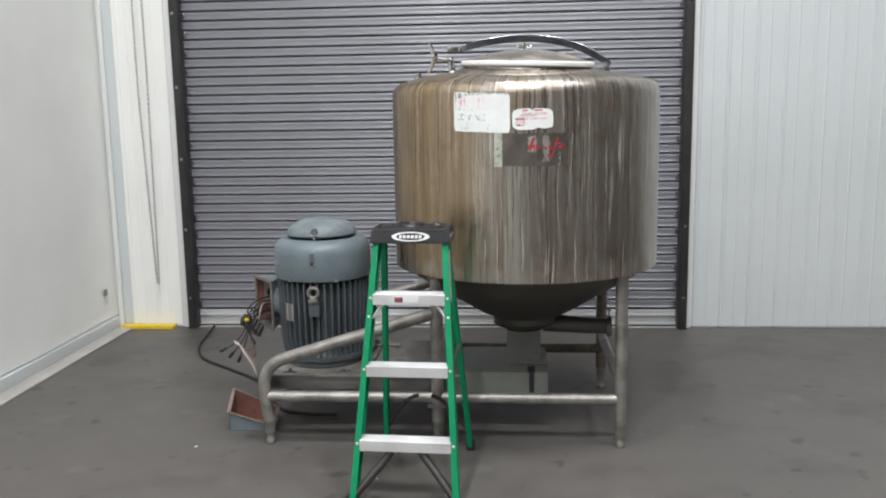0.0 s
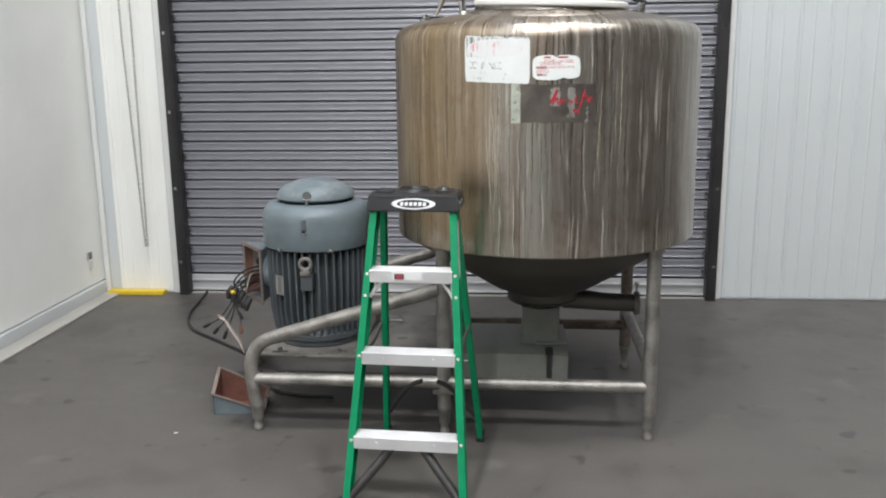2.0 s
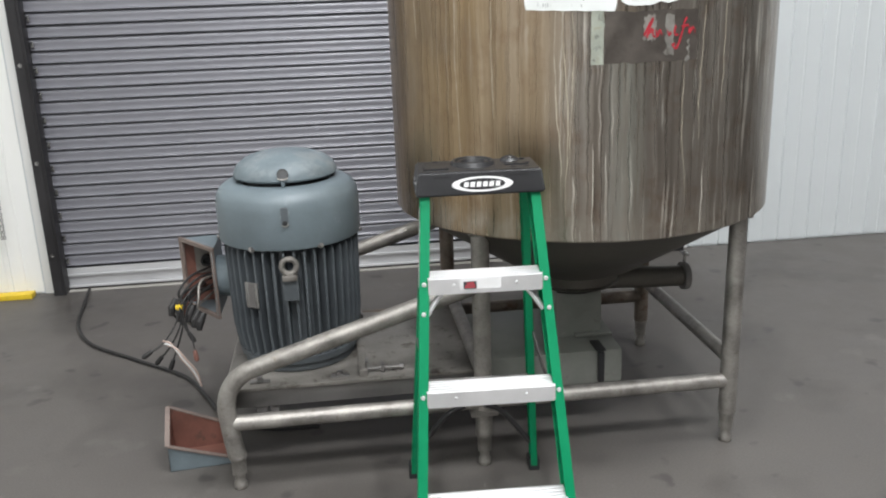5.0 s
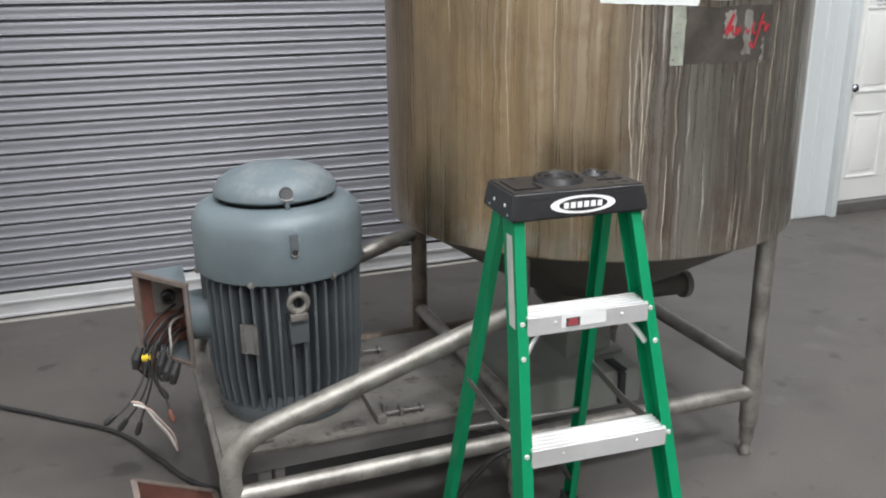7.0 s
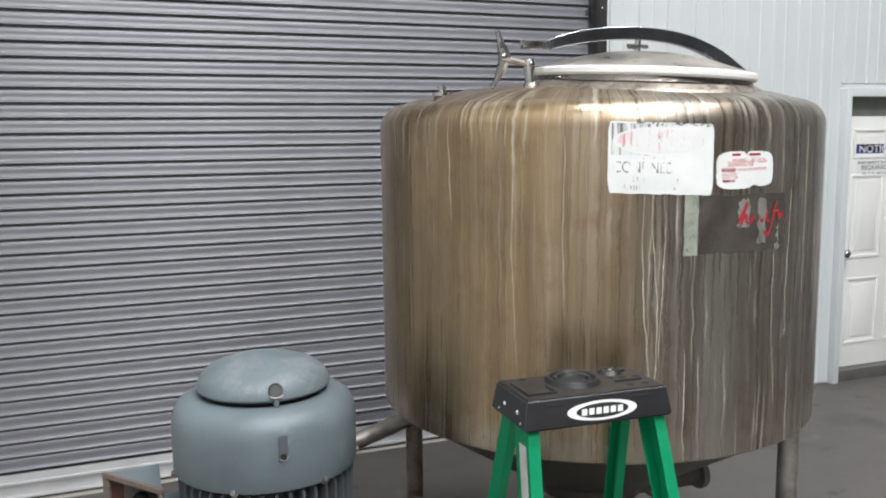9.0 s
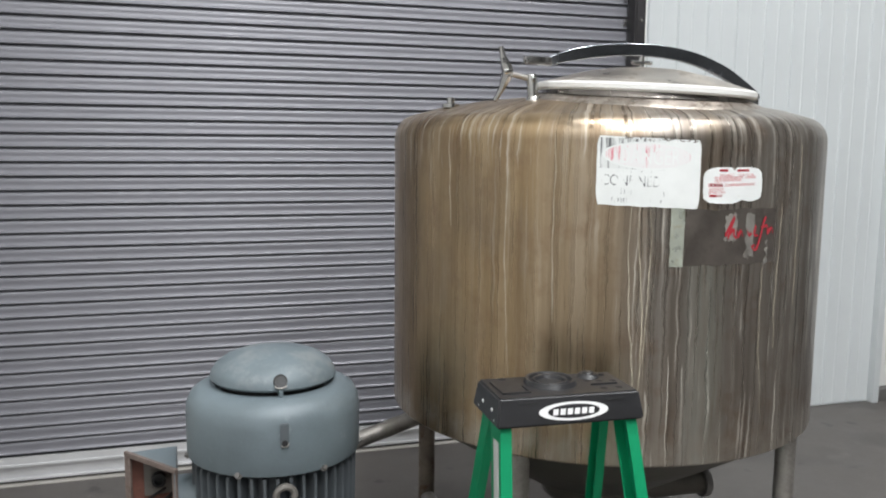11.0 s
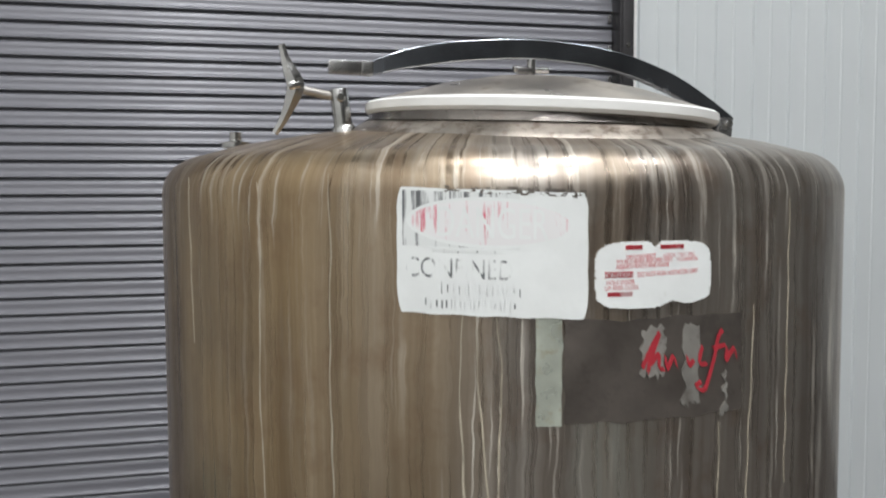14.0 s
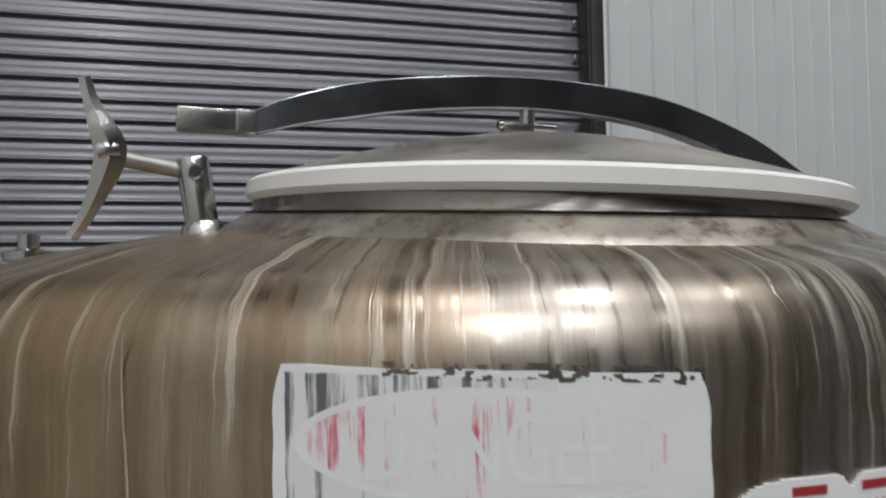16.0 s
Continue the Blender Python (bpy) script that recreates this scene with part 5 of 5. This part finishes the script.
for s in (-1, 1):
    r = part("front_rail", channel((s * (half_at(0.0) + 0.026), front_at(0.0), 0.0), (s * (half_at(1.16) + 0.026), front_at(1.16), 1.16), 0.028, 0.072, s), GREEN, lad, "bright green fibreglass rail")
    part("rail_shoe", box(s * (half_at(0) + 0.028) - 0.024, s * (half_at(0) + 0.028) + 0.024 , front_at(0) - 0.004, front_at(0) + 0.08, 0.0, 0.05, 0.004), BLACKPL, r, "black rubber shoe")
    lb2 = bmesh.new()
    quad = [lb2.verts.new((s * (half_at(z) + 0.0263 + e), front_at(z) + y, z)) for e in (0.0, 0.0008) for y, z in ((0.014, 0.885), (0.050, 0.885), (0.050, 1.10), (0.014, 1.10))]
    for f in ((0, 1, 2, 3), (4, 5, 6, 7), (0, 1, 5, 4), (1, 2, 6, 5), (2, 3, 7, 6), (3, 0, 4, 7)):
        lb2.faces.new([quad[n] for n in f])
    part("rail_label", lb2, LABELPAPER, r, "grey printed label strip")
    for z in (0.04, 0.285, 0.595, 0.90, 0.82):
        rv = lathe([(0, 0), (0.007, 0), (0.006, 0.003), (0, 0.004)], 12)
        part("rivet", rv, RIVET, r, "", Matrix.Translation((s * (half_at(z) + 0.013), front_at(z) - 0.0005, z)) @ pose(0, 0, 0, 90))
    b0, b1 = (s * 0.236, 0.325, 0.0), (s * 0.160, 0.035, 1.16)
    r2 = part("rear_rail", channel(b0, b1, 0.024, 0.048, s), GREEN, lad, "bright green fibreglass rail")
    part("rail_shoe", box(s * 0.224 - 0.02, s * 0.224 + 0.02, 0.320, 0.378, 0.0, 0.045, 0.004), BLACKPL, r2, "black rubber shoe")
    part("spreader", tube([(s * 0.178, front_at(0.62) + 0.05, 0.60), (s * 0.186, -0.02, 0.585), (s * 0.196, 0.20, 0.60)], 1.0, section=[(-0.002, -0.011), (0.002, -0.011), (0.002, 0.011), (-0.002, 0.011)]), GREYSTRUT, lad, "folding steel spreader bar")

for i, z in enumerate((0.255, 0.565, 0.870)):
    h, y = half_at(z), front_at(z)
    sec = [(0.001, 0.0), (0.001, 0.046)]
    for k in range(5):
        sec += [(0.004 + k * 0.0155, 0.046), (0.005 + k * 0.0155, 0.0495), (0.010 + k * 0.0155, 0.0495), (0.011 + k * 0.0155, 0.046)]
    sec += [(0.078, 0.046), (0.078, 0.012), (0.074, 0.012), (0.074, 0.041), (0.005, 0.041), (0.005, 0.0)]
    st = slab([(y + a, z + c) for a, c in sec], 2 * h, m=Matrix(((0, 1, 0, -h), (1, 0, 0, 0), (0, 0, 1, 0), (0, 0, 0, 1))))
    step = part("step", st, ALU, lad, "ribbed aluminium step")
    if i == 2:
        sk = slab([(-0.075, 0.012), (0.045, 0.012), (0.045, 0.042), (-0.075, 0.042)], 0.001, m=pose(0, y - 0.0008, z))
        stick = part("sticker", sk, WHITEPRINT, step, "white safety sticker")
        part("dark_field", slab([(-0.064, 0.014), (-0.026, 0.014), (-0.026, 0.036), (-0.064, 0.036)], 0.001, m=pose(0, y - 0.0016, z)), BLACKINK, stick, "dark printed field")
        for r in range(3):
            part("print_bar", slab([(-0.060 + 0.002 * r, 0.018 + 0.006 * r), (-0.030 - 0.002 * r, 0.018 + 0.006 * r), (-0.030 - 0.002 * r, 0.021 + 0.006 * r), (-0.060 + 0.002 * r, 0.021 + 0.006 * r)], 0.0004, m=pose(0, y - 0.0020, z)), LABELRED, stick, "red warning print")
        for s in (-1, 1):
            part("step_brace", tube([(s * (h - 0.045), y + 0.03, z + 0.002), (s * (h - 0.02), y + 0.022, z - 0.028), (s * (h + 0.004), y + 0.012, z - 0.062)], 0.008, 10), ALU, step, "small aluminium brace")
    if i == 0:
        for s in (-1, 1):
            part("step_brace", tube([(s * 0.055, y + 0.045, z + 0.004), (s * 0.12, y + 0.02, z - 0.075), (s * (h + 0.012), y - 0.03, z - 0.185)], 0.019, 14), STRUTDARK, step, "grey tube brace to the rail")
    for s in (-0.55, 0.55):
        part("rivet", lathe([(0, 0), (0.005, 0), (0.004, 0.002), (0, 0.003)], 10, m=Matrix.Translation((s * h, y + 0.001, z + 0.026)) @ pose(0, 0, 0, 90)), ALU, step)
part("rear_brace", tube([(-0.205, 0.235, 0.42), (0.205, 0.235, 0.42)], 0.009, 10), GREYSTRUT, lad, "grey rear cross bar")
for s in (-1, 1):
    part("rear_brace", tube(spline([(s * 0.035, 0.25, 0.315), (s * 0.10, 0.265, 0.275), (s * 0.205, 0.305, 0.13)], 5), 0.010, 10), GUIDE, lad, "curved dark rear brace")

# Cap: hollow moulding with tool slots, a round well and a rim.
CW, CF, CB, CZ = 0.182, -0.083, 0.094, 1.205
cb = bmesh.new()
outer = [(-CW - 0.006, CF - 0.008, 1.138), (CW + 0.006, CF - 0.008, 1.138), (CW + 0.006, CB + 0.012, 1.138), (-CW - 0.006, CB + 0.012, 1.138)]
inner = [(-CW + 0.004, CF + 0.006, CZ), (CW - 0.004, CF + 0.006, CZ), (CW - 0.004, CB, CZ), (-CW + 0.004, CB, CZ)]
lo, hi = [cb.verts.new(v) for v in outer], [cb.verts.new(v) for v in inner]
for k in range(4):
    cb.faces.new((lo[k], lo[(k + 1) % 4], hi[(k + 1) % 4], hi[k]))
cb.faces.new(lo[::-1])
cb.faces.new(hi)
bmesh.ops.bevel(cb, geom=cb.edges[:], offset=0.005, segments=3, affect="EDGES")
cap = part("cap", cb, BLACKPL, lad, "dusty black plastic top cap")
part("round_well", lathe([(0.034, 0.0), (0.038, 0.009), (0.043, 0.010), (0.047, 0.003), (0.051, 0.003), (0.055, 0.011), (0.061, 0.012), (0.067, 0.0)], 44, m=Matrix.Translation((-0.010, 0.030, CZ - 0.001))), BLACKPL, cap, "raised round bucket well")
part("tool_mound", lathe([(0.0, 0.014), (0.012, 0.014), (0.015, 0.010), (0.021, 0.010), (0.026, 0.006), (0.031, 0.0)], 28, m=Matrix.Translation((0.105, 0.060, CZ - 0.001))), BLACKPL, cap)
part("well_floor", lathe([(0, 0), (0.030, 0.0)], 32, m=Matrix.Translation((-0.010, 0.030, CZ + 0.0006))), DARK, cap)
for x0, x1, y0, y1 in ((-0.160, -0.088, -0.045, -0.040), (-0.160, -0.155, -0.045, 0.055), (-0.092, -0.087, -0.045, 0.010), (0.080, 0.150, 0.060, 0.066), (0.080, 0.150, -0.015, -0.010)):
    part("tray_ridge", box(x0, x1, y0, y1, CZ - 0.002, CZ + 0.004, 0.001), BLACKPL, cap)
for x, y in ((0.085, 0.02), (0.115, 0.015), (0.15, 0.01), (0.10, -0.045), (0.14, -0.045), (-0.12, 0.075)):
    part("tool_hole", lathe([(0, 0), (0.009, 0)], 16, m=Matrix.Translation((x, y, CZ + 0.0008))), DARK, cap)
face = Matrix.Translation((0, CF - 0.0075, 1.1395)) @ pose(0, 0, 0, -11.6)
badge = part("badge", slab(ellipse(0.005, 0.030, 0.088, 0.0215), 0.002, m=pose(0, -0.0020, 0)), WHITEPRINT, cap, "white oval maker's badge", face)
part("badge_field", slab(ellipse(0.005, 0.030, 0.066, 0.0160), 0.001, m=pose(0, -0.0026, 0)), BLACKPL, badge)
wb2 = bmesh.new()
for k in range(6):
    x = -0.049 + k * 0.0182
    slab([(x, 0.0225), (x + 0.0130, 0.0225), (x + 0.0152, 0.0365), (x + 0.0022, 0.0365)], 0.001, wb2, pose(0, -0.0032, 0))
tagged(part("print_bar", wb2, WHITEPRINT, badge), kind="stuff")
for x0, x1 in ((-0.135, -0.085), (0.085, 0.135)):
    part("tool_slot", slab([(x0, 0.050), (x1, 0.050), (x1, 0.055), (x0, 0.055)], 0.001, m=pose(0, -0.0020, 0)), DARK, cap, "", face)
for s in (-1, 1):
    for y, z in ((-0.04, 1.17), (-0.06, 1.15), (0.03, 1.17), (0.06, 1.15)):
        part("rivet", lathe([(0, 0), (0.005, 0), (0.004, 0.002), (0, 0.003)], 10, m=Matrix.Translation((s * (CW + 0.002), y, z)) @ pose(0, 0, 0, 0, s * 90)), RIVET, cap)

# ---- litter ----
tagged(part("paper_scrap", slab([(0, 0), (0.018, 0.003), (0.015, 0.016), (0.002, 0.012)], 0.004, m=pose(-1.36, 5.60, 0.001, -90)), WHITEPRINT, None), "tiny white scrap of paper on the floor", "litter")
